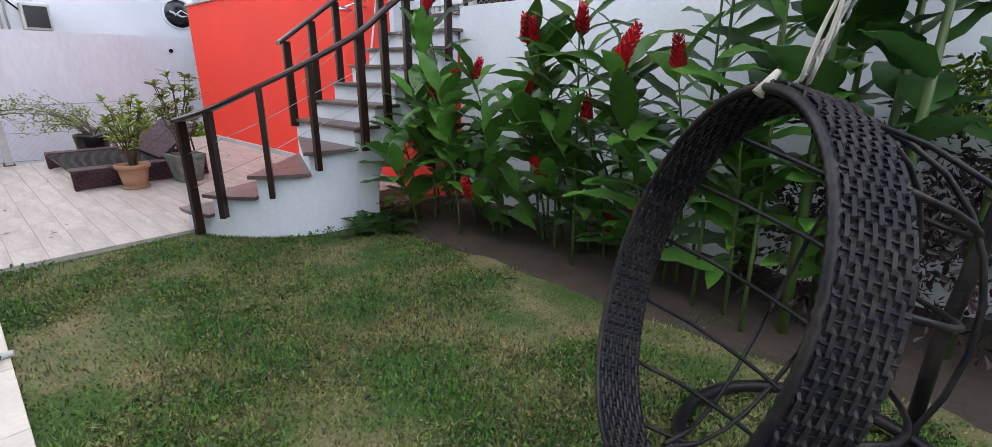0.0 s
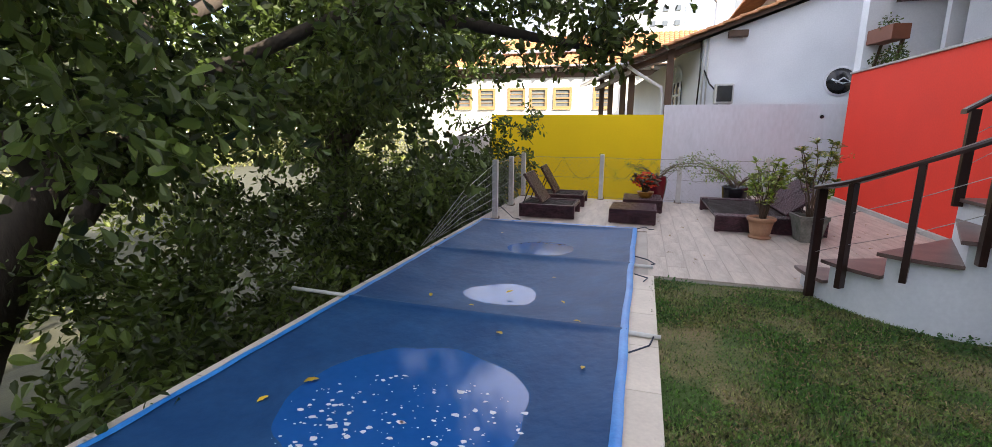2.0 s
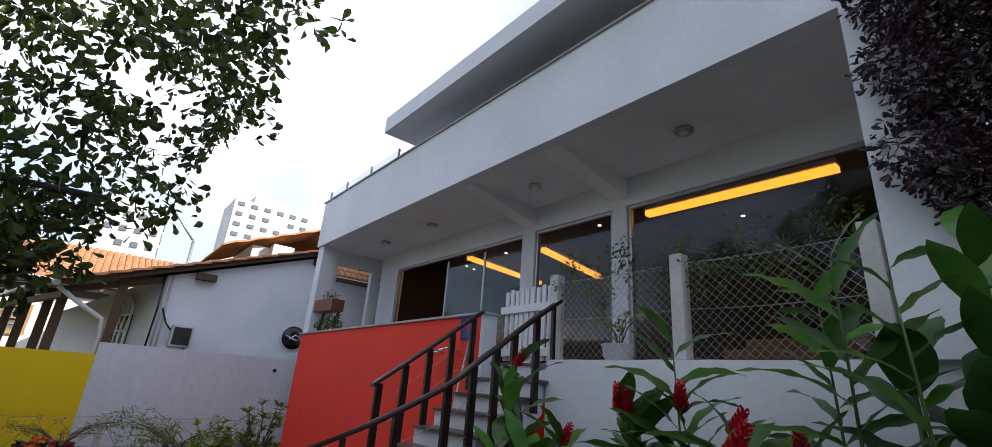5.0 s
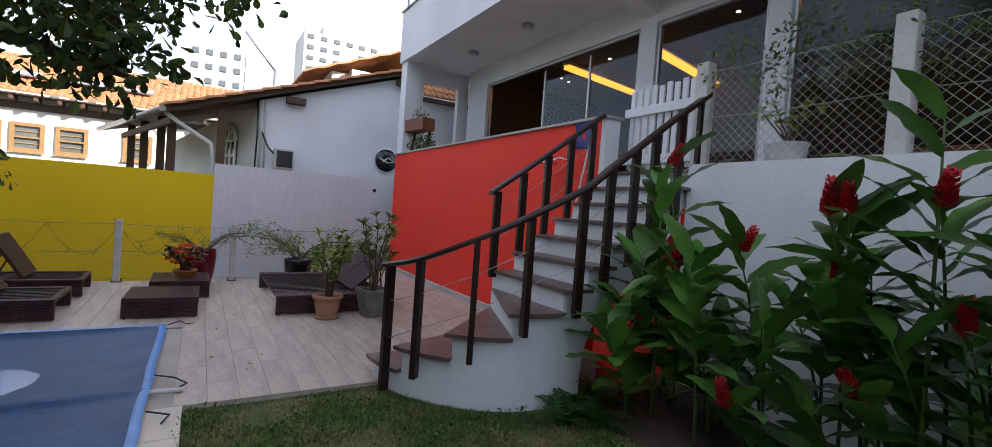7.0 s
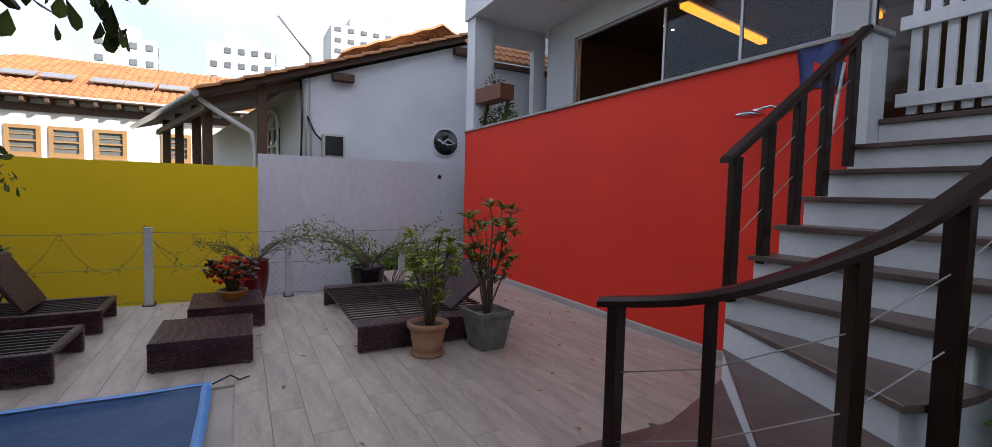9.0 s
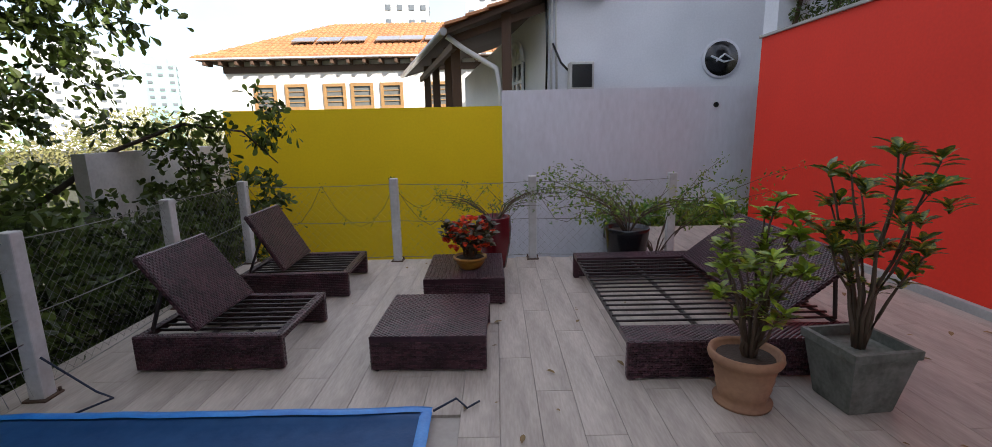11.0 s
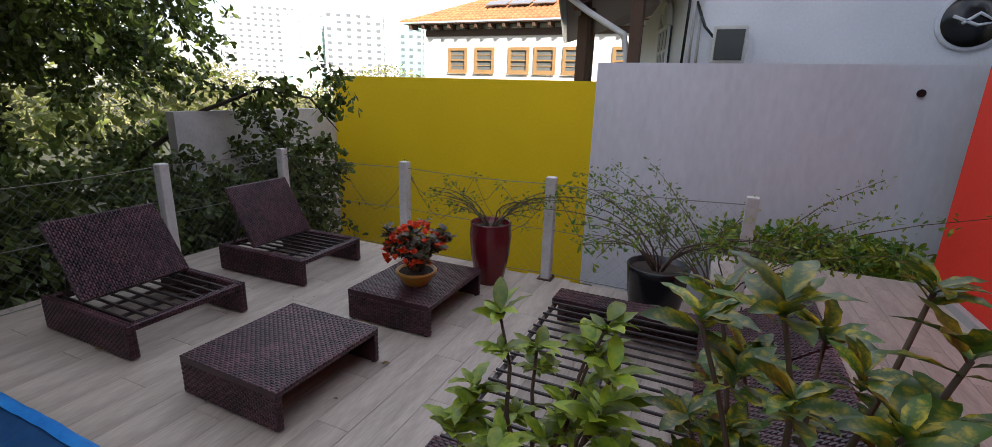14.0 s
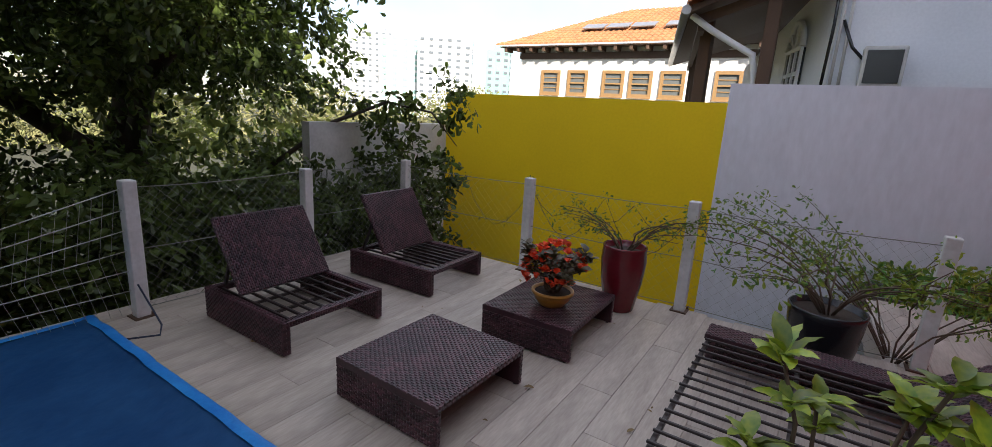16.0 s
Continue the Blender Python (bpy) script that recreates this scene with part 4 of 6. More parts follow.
def twiggy(name, label, m, n, length, seed, leaves, lsize, toward=(0, 0), droop=0.25):
    """A thin straggling bush: long arching twigs with tiny leaves."""
    rng = random.Random(seed)
    e = thing(name, label, "potted plant", m)
    spots = []
    for i in range(n):
        a = rng.uniform(0, 6.283)
        d = Vector((math.cos(a) + toward[0], math.sin(a) * 0.45 + toward[1], 0)).normalized()
        L = length * rng.uniform(0.5, 1.1)
        pts = [Vector((0.04 * math.cos(a), 0.04 * math.sin(a), 0))]
        for k in range(1, 8):
            t = k / 7
            pts.append(pts[0] + d * L * t * (0.45 + 0.55 * t) + Vector((rng.uniform(-1, 1) * 0.02, rng.uniform(-1, 1) * 0.02, L * (1.0 * t - droop * 2.2 * t * t))))
        bm = bm_new()
        add_tube(bm, pts, 0.003, 5, radii=[0.006 * (1 - 0.8 * k / 7) + 0.001 for k in range(8)])
        part("twig", bm, M_TWIG, e)
        for k in range(4, 8):
            spots += [(tuple(pts[k]), 0.07), (tuple((pts[k] + pts[k - 1]) / 2), 0.06)]
    me = leaf_cloud("small_leaves", spots, M_LIME, leaves, lsize, (1, 0.8, 0.8), seed)
    part("foliage", me, None, e)
    tagged(e.children[-1], kind="stuff")
    return e


twiggy("straggling_bush", "thin straggling bush in the dark red planter", pose(-0.02, 9.66, 0.48), 16, 0.72, 21, 420, 0.035)
twiggy("straggling_bush", "straggling bush with arching twigs in the black planter", pose(1.36, 9.66, 0.36), 17, 1.1, 22, 480, 0.05, (-0.3, 0.05), 0.29)
twiggy("climbing_bush", "thin leafy climber leaning on the fence", pose(1.8, 10.06, 0.0), 16, 1.25, 23, 1300, 0.045, (0.0, 0.0), 0.12)

# ---- foliage behind the fence ----
tagged(part("ground_cover", leaf_cloud("ground_cover", [((x, 12.15, 0.02), 0.28) for x in np.arange(1.9, 3.6, 0.2)] + [((3.0 + 0.2 * i, 11.85, 0.0), 0.25) for i in range(4)] + [((2.6, 11.9, 0.12), 0.3)], M_LIME, 2600, 0.10, (1, 1, 0.7), 31), None),
       "low green ground cover along the white wall", "plants", "", "stuff")
boxes("path_floor", [(1.75, RED_X, 11.55, WALL_Y - 0.03, -0.35, -0.08)], M_SOIL, "soil strip along the white wall", "soil")


# ---- ginger plants ----
GL = [leaf_mesh("ginger_leaf", 0.52, 0.165, M_LEAF, 0.12, d, 9, 0.85) for d in (0.22, 0.36, 0.50)] + [leaf_mesh("ginger_leaf", 0.42, 0.135, M_LEAF, 0.18, 0.55, 9, 0.85)]
bm = bm_new()
rng = random.Random(12)
for i in range(58):
    t = i / 57
    a = i * 2.4
    L = 0.075 * (1 - 0.55 * t)
    z = 0.20 * t
    d = Vector((math.cos(a), math.sin(a), 0))
    b = d * 0.006 + Vector((0, 0, z))
    tip = d * (0.012 + L * 0.62) + Vector((0, 0, z + L * 0.8))
    s = Vector((-d.y, d.x, 0)) * L * 0.34
    mid = b * 0.45 + tip * 0.55 + d * 0.008
    vs = [bm.verts.new(p) for p in (b, mid - s, tip, mid + s)]
    bm.faces.new((vs[0], vs[1], vs[2]))
    bm.faces.new((vs[0], vs[2], vs[3]))
add_tube(bm, [(0, 0, 0), (0, 0, 0.2)], 0.008, 6)
FLOWER = mesh_of("flower", bm, M_FLOWER)


def ginger(x, y, h, lean, ang, n, seed, flower, z0=0.0):
    rng = random.Random(seed)
    e = thing("ginger_plant", "tall green ginger stem with red bract flower" if flower else "tall green ginger stem with long glossy leaves", "plant", pose(x, y, z0), "ginger plants in the bed")
    d = Vector((math.cos(radians(ang)), math.sin(radians(ang)), 0))
    pts = [d * lean * (t ** 1.7) + Vector((0, 0, h * t - 0.15 * lean * t * t)) for t in (0, 0.2, 0.4, 0.6, 0.8, 1.0)]
    bm = bm_new()
    add_tube(bm, pts, 0.01, 6, radii=[0.012, 0.011, 0.010, 0.009, 0.007, 0.004])
    part("stem", bm, M_STEM, e)
    turn = rng.uniform(0, 360)
    for i in range(n):
        low = 0.45 if h > 1.15 else 0.25
        t = low + (1 - low) * i / (n - 1)
        f = t * 5
        k = min(4, int(f))
        p = pts[k].lerp(pts[k + 1], f - k)
        up = 12 + 38 * t ** 2
        az = turn + (180 if i % 2 else 0) + rng.uniform(-28, 28)
        part("leaf", rng.choice(GL), None, e, "", Matrix.Translation(p) @ pose(0, 0, 0, 0, 0, az) @ pose(0, 0, 0, up + rng.uniform(-14, 14), rng.uniform(-22, 22), 0) @ Matrix.Scale(rng.uniform(0.75, 1.1) * (1 - 0.25 * (t > 0.93)), 4))
    if flower:
        part("flower", FLOWER, None, e, "red bract flower", Matrix.Translation(pts[-1]) @ pose(0, 0, 0, rng.uniform(-30, 30), rng.uniform(-30, 30), rng.uniform(0, 360)) @ Matrix.Scale(rng.uniform(0.75, 1.1), 4))
    return e


# flowering stems: (x, y, height of the flower)
for i, (x, y, h) in enumerate(((2.78, 1.84, 1.62), (2.70, 1.62, 1.50), (2.60, 1.36, 1.38), (2.62, 1.12, 1.40), (2.75, 2.30, 1.58), (2.80, 2.20, 1.57), (2.65, 2.70, 1.33), (2.75, 2.40, 1.22),
                               (2.62, 3.04, 1.16), (2.70, 3.45, 0.74), (2.55, 2.74, 0.42), (2.70, 1.92, 0.62), (2.65, 1.70, 1.08), (2.70, 3.40, 1.86), (2.42, 1.30, 1.40))):
    ginger(x + 0.38, y, h + 0.05, 0.40, 180 + 18 * math.sin(i * 2.1), 12 if h > 0.9 else 8, 100 + i, True)
rng = random.Random(77)
for i in range(20):
    y = 3.5 - 3.0 * (i / 19) + rng.uniform(-0.12, 0.12)
    x = 3.10 + rng.uniform(-0.35, 0.34)
    if (Vector((x, y)) - Vector((2.9, 3.9))).length < 0.35:
        continue
    ginger(x, y, rng.uniform(0.6, 1.25), rng.uniform(0.3, 0.6), rng.uniform(140, 230), rng.randint(10, 13), 200 + i, False)
# taller stems that reach over the retaining wall
for i, (x, y, h, lean_, ang) in enumerate(((2.80, 1.84, 2.02, 0.10, 180), (2.85, 3.42, 1.72, 0.15, 200), (3.20, 1.10, 2.28, 0.12, 170), (2.75, 0.92, 2.42, 0.14, 190), (2.62, 0.60, 2.30, 0.12, 150), (2.95, 0.45, 2.45, 0.15, 200), (2.72, 2.95, 1.25, 0.25, 190), (2.95, 2.10, 1.35, 0.15, 180), (2.80, 3.60, 0.95, 0.3, 200), (3.0, 3.52, 1.25, 0.35, 190), (3.2, 3.6, 1.0, 0.3, 210), (2.66, 3.48, 0.7, 0.3, 180))):
    ginger(x, y, h, lean_, ang, 14, 300 + i, False)

# ferns beside the stair
M_FERN = material("fern_leaf", (0.05, 0.14, 0.025), 0.5, (0.03, 0.09, 0.02), 6, 40, 0, rnd=0.3, trans=0.25)


def fern(x, y, n, L, seed):
    rng = random.Random(seed)
    e = thing("fern", "small bright green fern at the stair foot", "fern", pose(x, y, -0.02), "ferns by the stair")
    for i in range(n):
        bm = bm_new()
        for j in range(13):
            t = j / 13
            p = Vector((0, L * t, L * (0.75 * t - 0.75 * t * t)))
            w = L * 0.28 * (1 - t) ** 0.8 + 0.01
            for sg in (-1, 1):
                tip = p + Vector((sg * w, 0.25 * w, -0.15 * w))
                bm.faces.new([bm.verts.new(q) for q in (p, p + Vector((sg * w * 0.5, 0.25 * w + 0.012, 0)), tip, p + Vector((sg * w * 0.5, -0.008, 0)))])
        part("frond", bm, M_FERN, e, "", pose(0, 0, 0, rng.uniform(-5, 25), 0, 360 * i / n + rng.uniform(-15, 15)))


for i, (x, y, n, L) in enumerate(((2.25, 3.68, 11, 0.32), (2.5, 3.78, 12, 0.36), (2.42, 3.52, 9, 0.26), (2.75, 3.85, 10, 0.4), (1.95, 4.98, 7, 0.22), (2.15, 5.02, 7, 0.24))):
    fern(x, y, n, L, 50 + i)

# ---- hanging chair and stand ----
M_CANE = material("grey_brown_cane", (0.032, 0.025, 0.022), 0.42, (0.005, 0.005, 0.009), 9, 70, 0.15, spec=0.25, island=0.6, contrast=(0.38, 0.58))
M_CANEDARK = material("dark_cane_core", (0.010, 0.010, 0.018), 0.6)
HC, HR, HW = Vector((1.03, 0.43, 0.885)), 0.49, 0.125
chair = thing("hanging_chair", "round woven cane hanging chair with bare ribs", "hanging chair", Matrix.Translation(HC) @ pose(0, 0, 0, 0, 0, -51) @ pose(0, 0, 0, 0, 17, 0))
# local: hoop axis along +x, hoop plane y-z


def hoop(a, s, r=HR):
    return Vector((s, r * math.sin(a), r * math.cos(a)))


bm = bm_new()
n = 96
for (r0, r1) in ((HR - 0.012, HR + 0.012),):
    rings = [[bm.verts.new(hoop(2 * math.pi * i / n, s, r)) for s, r in ((0, r0), (HW, r0), (HW, r1), (0, r1))] for i in range(n)]
    for i in range(n):
        A, B = rings[i], rings[(i + 1) % n]
        for j in range(4):
            bm.faces.new((A[j], B[j], B[(j + 1) % 4], A[(j + 1) % 4]))
part("band_core", bm, M_CANEDARK, chair)
# woven strands: long strands round the hoop passing over and under cross strands
bm = bm_new()
na, nw = 176, 11
for side, rr in ((1, HR + 0.013), (-1, HR - 0.013)):
    for j in range(nw):
        s0, s1 = HW * (j + 0.12) / nw, HW * (j + 0.88) / nw
        for i in range(na):
            if (i + 2 * j) % 4 == 3:
                continue
            first, last = (i + 2 * j) % 4 == 0, (i + 2 * j) % 4 == 2
            a0, a1 = 2 * math.pi * i / na, 2 * math.pi * (i + 1) / na
            am = (a0 + a1) / 2
            prof = [(a0, 0.0 if first else 0.009), (am, 0.009), (a1, 0.0 if last else 0.009)]
            rows = []
            for a, l in prof:
                r = rr + side * l
                rows.append([bm.verts.new(hoop(a, s0, r - side * 0.004)), bm.verts.new(hoop(a, (s0 + s1) / 2, r)), bm.verts.new(hoop(a, s1, r - side * 0.004))])
            for A, B in zip(rows, rows[1:]):
                for q in (0, 1):
                    bm.faces.new((A[q], A[q + 1], B[q + 1], B[q]))
    for i in range(na):
        a = 2 * math.pi * (i + 0.5) / na
        add_tube(bm, [hoop(a, 0.0, rr + side * 0.002), hoop(a, HW, rr + side * 0.002)], 0.0026, 4, cap=False)
part("woven_band", bm, M_CANE, chair)
for s in (0.0, HW):
    bm = bm_new()
    m_ = 220
    ring = [hoop(2 * math.pi * i / m_, s) for i in range(m_)]
    add_tube(bm, ring, 0.02, 8, close=True, radii=[0.010 + 0.003 * (i % 2) for i in range(m_)])
    part("wrapped_rim", bm, M_CANE, chair)
for i, a in enumerate((40, 66, 92, 118, 144, 170)):
    a = radians(a)
    bm = bm_new()
    p0, p1 = hoop(a, HW), hoop(-a, HW)
    add_tube(bm, [p0.lerp(p1, t) + Vector((0.42 * math.sin(math.pi * t) ** 0.7, 0, -0.05 * math.sin(math.pi * t))) for t in np.linspace(0, 1, 15)], 0.007, 7)
    part("rib", bm, M_CANE, chair)
for b in (-60, -25, 0, 25, 60):
    bm = bm_new()
    add_tube(bm, [hoop(math.pi * t, HW) * 1.0 * 0 + Vector((HW + 0.42 * math.sin(math.pi * t) ** 0.7, HR * math.sin(math.pi * t) * math.sin(radians(b)), HR * math.cos(math.pi * t))) for t in np.linspace(0.02, 0.98, 15)], 0.007, 6)
    part("rib", bm, M_CANE, chair)
bm = bm_new()
CHTOP = Vector((HW / 2, 0, HR + 0.012))
for i in range(14):
    z = 0.02 + 0.036 * i
    c = CHTOP + Vector((0.05 * i / 14, 0, z))
    q = radians(90 * (i % 2))
    add_tube(bm, [c + Vector((0.011 * math.cos(t) * math.cos(q), 0.011 * math.cos(t) * math.sin(q), 0.024 * math.sin(t))) for t in np.linspace(0, 2 * math.pi, 11)[:-1]], 0.0036, 5, close=True)
part("chain", bm, M_ALU, chair, "galvanised steel chain")
bm = bm_new()
for k in range(3):
    add_tube(bm, [CHTOP + Vector((0.012 * math.sin(5 * t + k * 2), 0.012 * math.cos(5 * t + k * 2), 0.02 + 0.5 * t)) for t in np.linspace(0, 1, 12)], 0.005, 5)
add_tube(bm, [CHTOP + Vector((-0.05, 0.02, 0.03)), CHTOP + Vector((-0.07, 0.02, -0.03))], 0.008, 6, radii=[0.007, 0.016])
M_TWINE = material("pale_twine", (0.45, 0.42, 0.36), 0.8)
part("twine", bm, M_TWINE, chair, "frayed pale twine")

stand = thing("chair_stand", "curved dark metal stand holding the hanging chair", "stand")
top = chair.matrix_basis @ (CHTOP + Vector((0.05, 0, 0.53)))
bm = bm_new()
base = Vector((2.15, -0.15, 0.03))
add_tube(bm, [top, top + Vector((0.03, -0.02, 0.07)), top + Vector((0.2, -0.1, 0.16)), top + Vector((0.5, -0.25, 0.08)), top + Vector((0.78, -0.42, -0.3)), base + Vector((0.05, -0.05, 1.0)), base + Vector((0, 0, 0.4)), base], 0.026, 10)
part("arm", bm, M_CANE, stand)
bm = bm_new()
add_tube(bm, [(1.72 + 0.48 * math.cos(t), 0.08 + 0.48 * math.sin(t), 0.03) for t in np.linspace(0, 2 * math.pi, 40)[:-1]], 0.026, 8, close=True)
part("base_ring", bm, M_CANE, stand)
bm = bm_new()
add_tube(bm, [(1.25, 0.15, 0.03), (1.7, 0.0, 0.05), base], 0.022, 8)
part("base_bar", bm, M_CANE, stand)

# broad-leaved plants and low hedge beside the chair
M_BROAD = material("broad_leaf", (0.06, 0.15, 0.035), 0.4, (0.03, 0.09, 0.025), 4, 25, 0.1, rnd=0.3, trans=0.25)
BL = leaf_mesh("broad_leaf", 0.62, 0.26, M_BROAD, 0.12, 0.4, 10, 0.8)
for i, (x, y, h) in enumerate(((2.75, 0.42, 1.75), (2.95, 0.15, 1.95), (3.2, 0.35, 1.6), (3.1, 0.72, 1.9), (2.7, 0.05, 1.9), (3.0, -0.25, 2.1))):
    e = thing("broadleaf_plant", "tall plant with broad pale green leaves", "plant", pose(x, y, 0), "broad-leaved plants")
    bm = bm_new()
    add_tube(bm, [(0, 0, 0), (-0.03, 0.02, h * 0.5), (-0.08, 0.03, h)], 0.02, 8, radii=[0.03, 0.024, 0.012])
    part("stem", bm, M_STEM, e)
    rng = random.Random(400 + i)
    for j in range(8):
        t = 0.5 + 0.5 * j / 7
        part("leaf", BL, None, e, "", Matrix.Translation((-0.08 * t, 0.03 * t, h * t)) @ pose(0, 0, 0, 0, 0, 137 * j + rng.uniform(-20, 20)) @ pose(0, 0, 0, 10 + 35 * t, 0, 0) @ Matrix.Scale(rng.uniform(0.7, 1.0), 4))
M_PURPLE = material("purple_creeper_leaf", (0.055, 0.018, 0.035), 0.5, (0.03, 0.03, 0.018), 3, 20, 0, island=0.4, trans=0.15)
tagged(part("creeper", leaf_cloud("creeper", [((3.5, 0.12 - 0.1 * (i % 4), 2.3 + 0.17 * i), 0.27) for i in range(14)] + [((3.5, 0.32 + 0.12 * (i % 3), 2.9 + 0.2 * i), 0.24) for i in range(9)], M_PURPLE, 13000, 0.065, (0.6, 1, 1), 41), None),
       "dark purple creeper hanging over the porch end", "creeper", "", "stuff")
tagged(part("low_hedge", leaf_cloud("low_hedge", [((3.1 + 0.12 * (i % 4), 0.40 - 0.16 * i, 0.42 + 0.17 * (i % 4)), 0.40) for i in range(17)], M_PURPLE, 9000, 0.055, (1, 1, 1), 42), None), "dense dark low hedge behind the chair", "hedge", "", "stuff")
tagged(part("lime_shrub", leaf_cloud("lime_shrub", [((3.3, -0.15, 1.30), 0.24), ((3.35, -0.5, 1.3), 0.28)], M_LIME, 1800, 0.055, (1, 1, 0.7), 43), None), "clipped lime-green shrub above the hedge", "shrub", "", "stuff")

rp = turned_pot("painted_pot", "red painted pot with white bands among the stems", pose(3.40, 1.80, 0.0), [(0.10, 0), (0.13, 0.05), (0.14, 0.16), (0.11, 0.26), (0.125, 0.30), (0.11, 0.305), (0.1, 0.27), (0, 0.27)], M_FLOWER, 0.1, 0.28)
for z, r in ((0.10, 0.139), (0.19, 0.139)):
    bm = bm_new()
    add_lathe(bm, [(r, z), (r + 0.004, z + 0.008), (r + 0.004, z + 0.028), (r - 0.002, z + 0.036)], 28)
    part("white_band", bm, M_WHITE, rp)

# thin dry vines sagging along the back fence
rng = random.Random(501)
for i, (xa, xb) in enumerate(((-2.7, -1.1), (-1.1, 0.4), (0.4, 1.93), (-1.1, 0.4), (0.4, 1.93))):
    e = thing("fence_vine", "thin dry vine sagging along the back fence", "vine", None, "vines on the back fence")
    pts = []
    for k in range(13):
        t = k / 12
        sag = abs(math.sin(math.pi * (2 if i < 3 else 3) * t)) * (0.45 if i < 3 else 0.2)
        pts.append((xa + (xb - xa) * t, 10.0 + 0.02 * math.sin(7 * t + i), 0.84 - 0.05 * (i > 2) - sag + rng.uniform(-0.02, 0.02)))
    bm = bm_new()
    add_tube(bm, pts, 0.003, 5)
    part("stem", bm, M_TWIG, e)
    o = part("foliage", leaf_cloud("vine_leaves", [(p, 0.06) for p in pts[::2]], M_LIME, 45 if i < 3 else 150, 0.035, (1, 0.6, 1), 510 + i), None, e)
    tagged(o, kind="stuff")


# ---- house details ----
for i, (a, b) in enumerate(WINS):
    w = tagged(new("window_%d" % (i + 1)), "tall aluminium-framed glass front of the living room", "window", "", "structure")
    for name, bx in (("frame_head", (GX + 0.03, GX + 0.09, a, b, 4.14, 4.188)), ("frame_sill", (GX + 0.03, GX + 0.09, a, b, TERRACE + 0.052, TERRACE + 0.10)),
                     ("frame_jamb", (GX + 0.03, GX + 0.09, a + 0.002, a + 0.05, TERRACE + 0.10, 4.14)), ("frame_jamb", (GX + 0.03, GX + 0.09, b - 0.05, b - 0.002, TERRACE + 0.10, 4.14))):
        bm = bm_new()
        add_box(bm, *bx, bevel=0.004)
        part(name, bm, M_ALU, w)
    cuts = {0: [(6.0, 7.02), (7.02, 8.22)], 1: [(4.15, 5.61)], 2: [(0.65, 3.81)]}[i]
    for p, q in cuts:
        bm = bm_new()
        add_box(bm, GX + 0.055, GX + 0.063, p, q, TERRACE + 0.10, 4.14)
        o = part("pane", bm, M_GLASS, w, "reflecting glass pane")
        o.visible_shadow = False
    for p in [c[1] for c in cuts[:2] if i == 0]:
        bm = bm_new()
        add_box(bm, GX + 0.045, GX + 0.075, p - 0.02, p + 0.02, TERRACE + 0.10, 4.07, 0.003)
        part("stile", bm, M_ALU, w)
# end wall of the porch with its opening, and window 1's open leaf
bm = bm_new()
wall_with_holes(bm, "x", FX + 0.42, GX + 0.13, TERRACE, SOFFIT, 11.40, 11.55, [(4.10, 4.98, TERRACE, 4.25)])
structure("wall_porch_end", bm, M_WHITE, "white porch end wall with an open doorway", "wall")
for y in (7.83, 9.72, 5.0, 2.6):
    e = thing("ceiling_light", "small round grey downlight on the porch ceiling", "ceiling light", pose(4.43, y, SOFFIT), "porch downlights")
    bm = bm_new()
    add_lathe(bm, [(0.10, 0.0), (0.105, -0.03), (0.095, -0.045), (0.075, -0.04), (0.0, -0.04)], 20)
    part("housing", bm, M_ALU, e)
    bm = bm_new()
    add_lathe(bm, [(0.07, -0.041), (0.05, -0.055), (0.0, -0.06)], 16)
    part("lens", bm, M_CEIL, e)
for a, b in (((6.0, 4.12), (6.05, 1.6)), ((6.40, 6.80), (8.9, 7.34)), ((5.92, 8.60), (8.6, 9.06))):
    e = thing("cove_light", "long warm amber light strip under the room ceiling", "light strip", None, "amber light strips")
    bm = bm_new()
    add_beam(bm, (*a, 4.46), (*b, 4.46), 0.20, 0.07, 0.004)
    part("channel", bm, M_CEIL, e)
    bm = bm_new()
    add_beam(bm, (*a, 4.385), (*b, 4.385), 0.13, 0.075, 0.004)
    part("diffuser", bm, M_WARM, e)
boxes("room_ceiling", [(GX + 0.152, 8.998, 0.42, 10.998, 4.5, 4.598)], M_INNER, "living room ceiling, the dimness of the room put into its colour", "ceiling")
for x, y in ((6.6, 9.6), (6.9, 9.7), (6.4, 7.9), (6.2, 5.2), (7.2, 3.2)):
    bm = bm_new()
    add_lathe(bm, [(0.03, 4.499), (0.03, 4.49), (0.0, 4.49)], 10, (x, y, 0))
    tagged(part("spot_lamp", bm, M_SPOT), "tiny recessed ceiling spot", "spot lamp", "recessed spots")
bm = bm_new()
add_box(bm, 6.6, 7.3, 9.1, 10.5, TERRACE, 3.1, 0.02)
tagged(part("cabinet", bm, M_INNER), "tall cabinet inside the room, darkened in colour like its walls", "cabinet")
bm = bm_new()
add_box(bm, 7.4, 8.3, 2.0, 3.8, TERRACE, 2.5, 0.06)
add_box(bm, 8.2, 8.5, 2.0, 3.8, 2.3, 2.75, 0.06)
tagged(part("sofa", bm, M_FRAMEWOOD), "brown sofa inside the living room", "sofa")

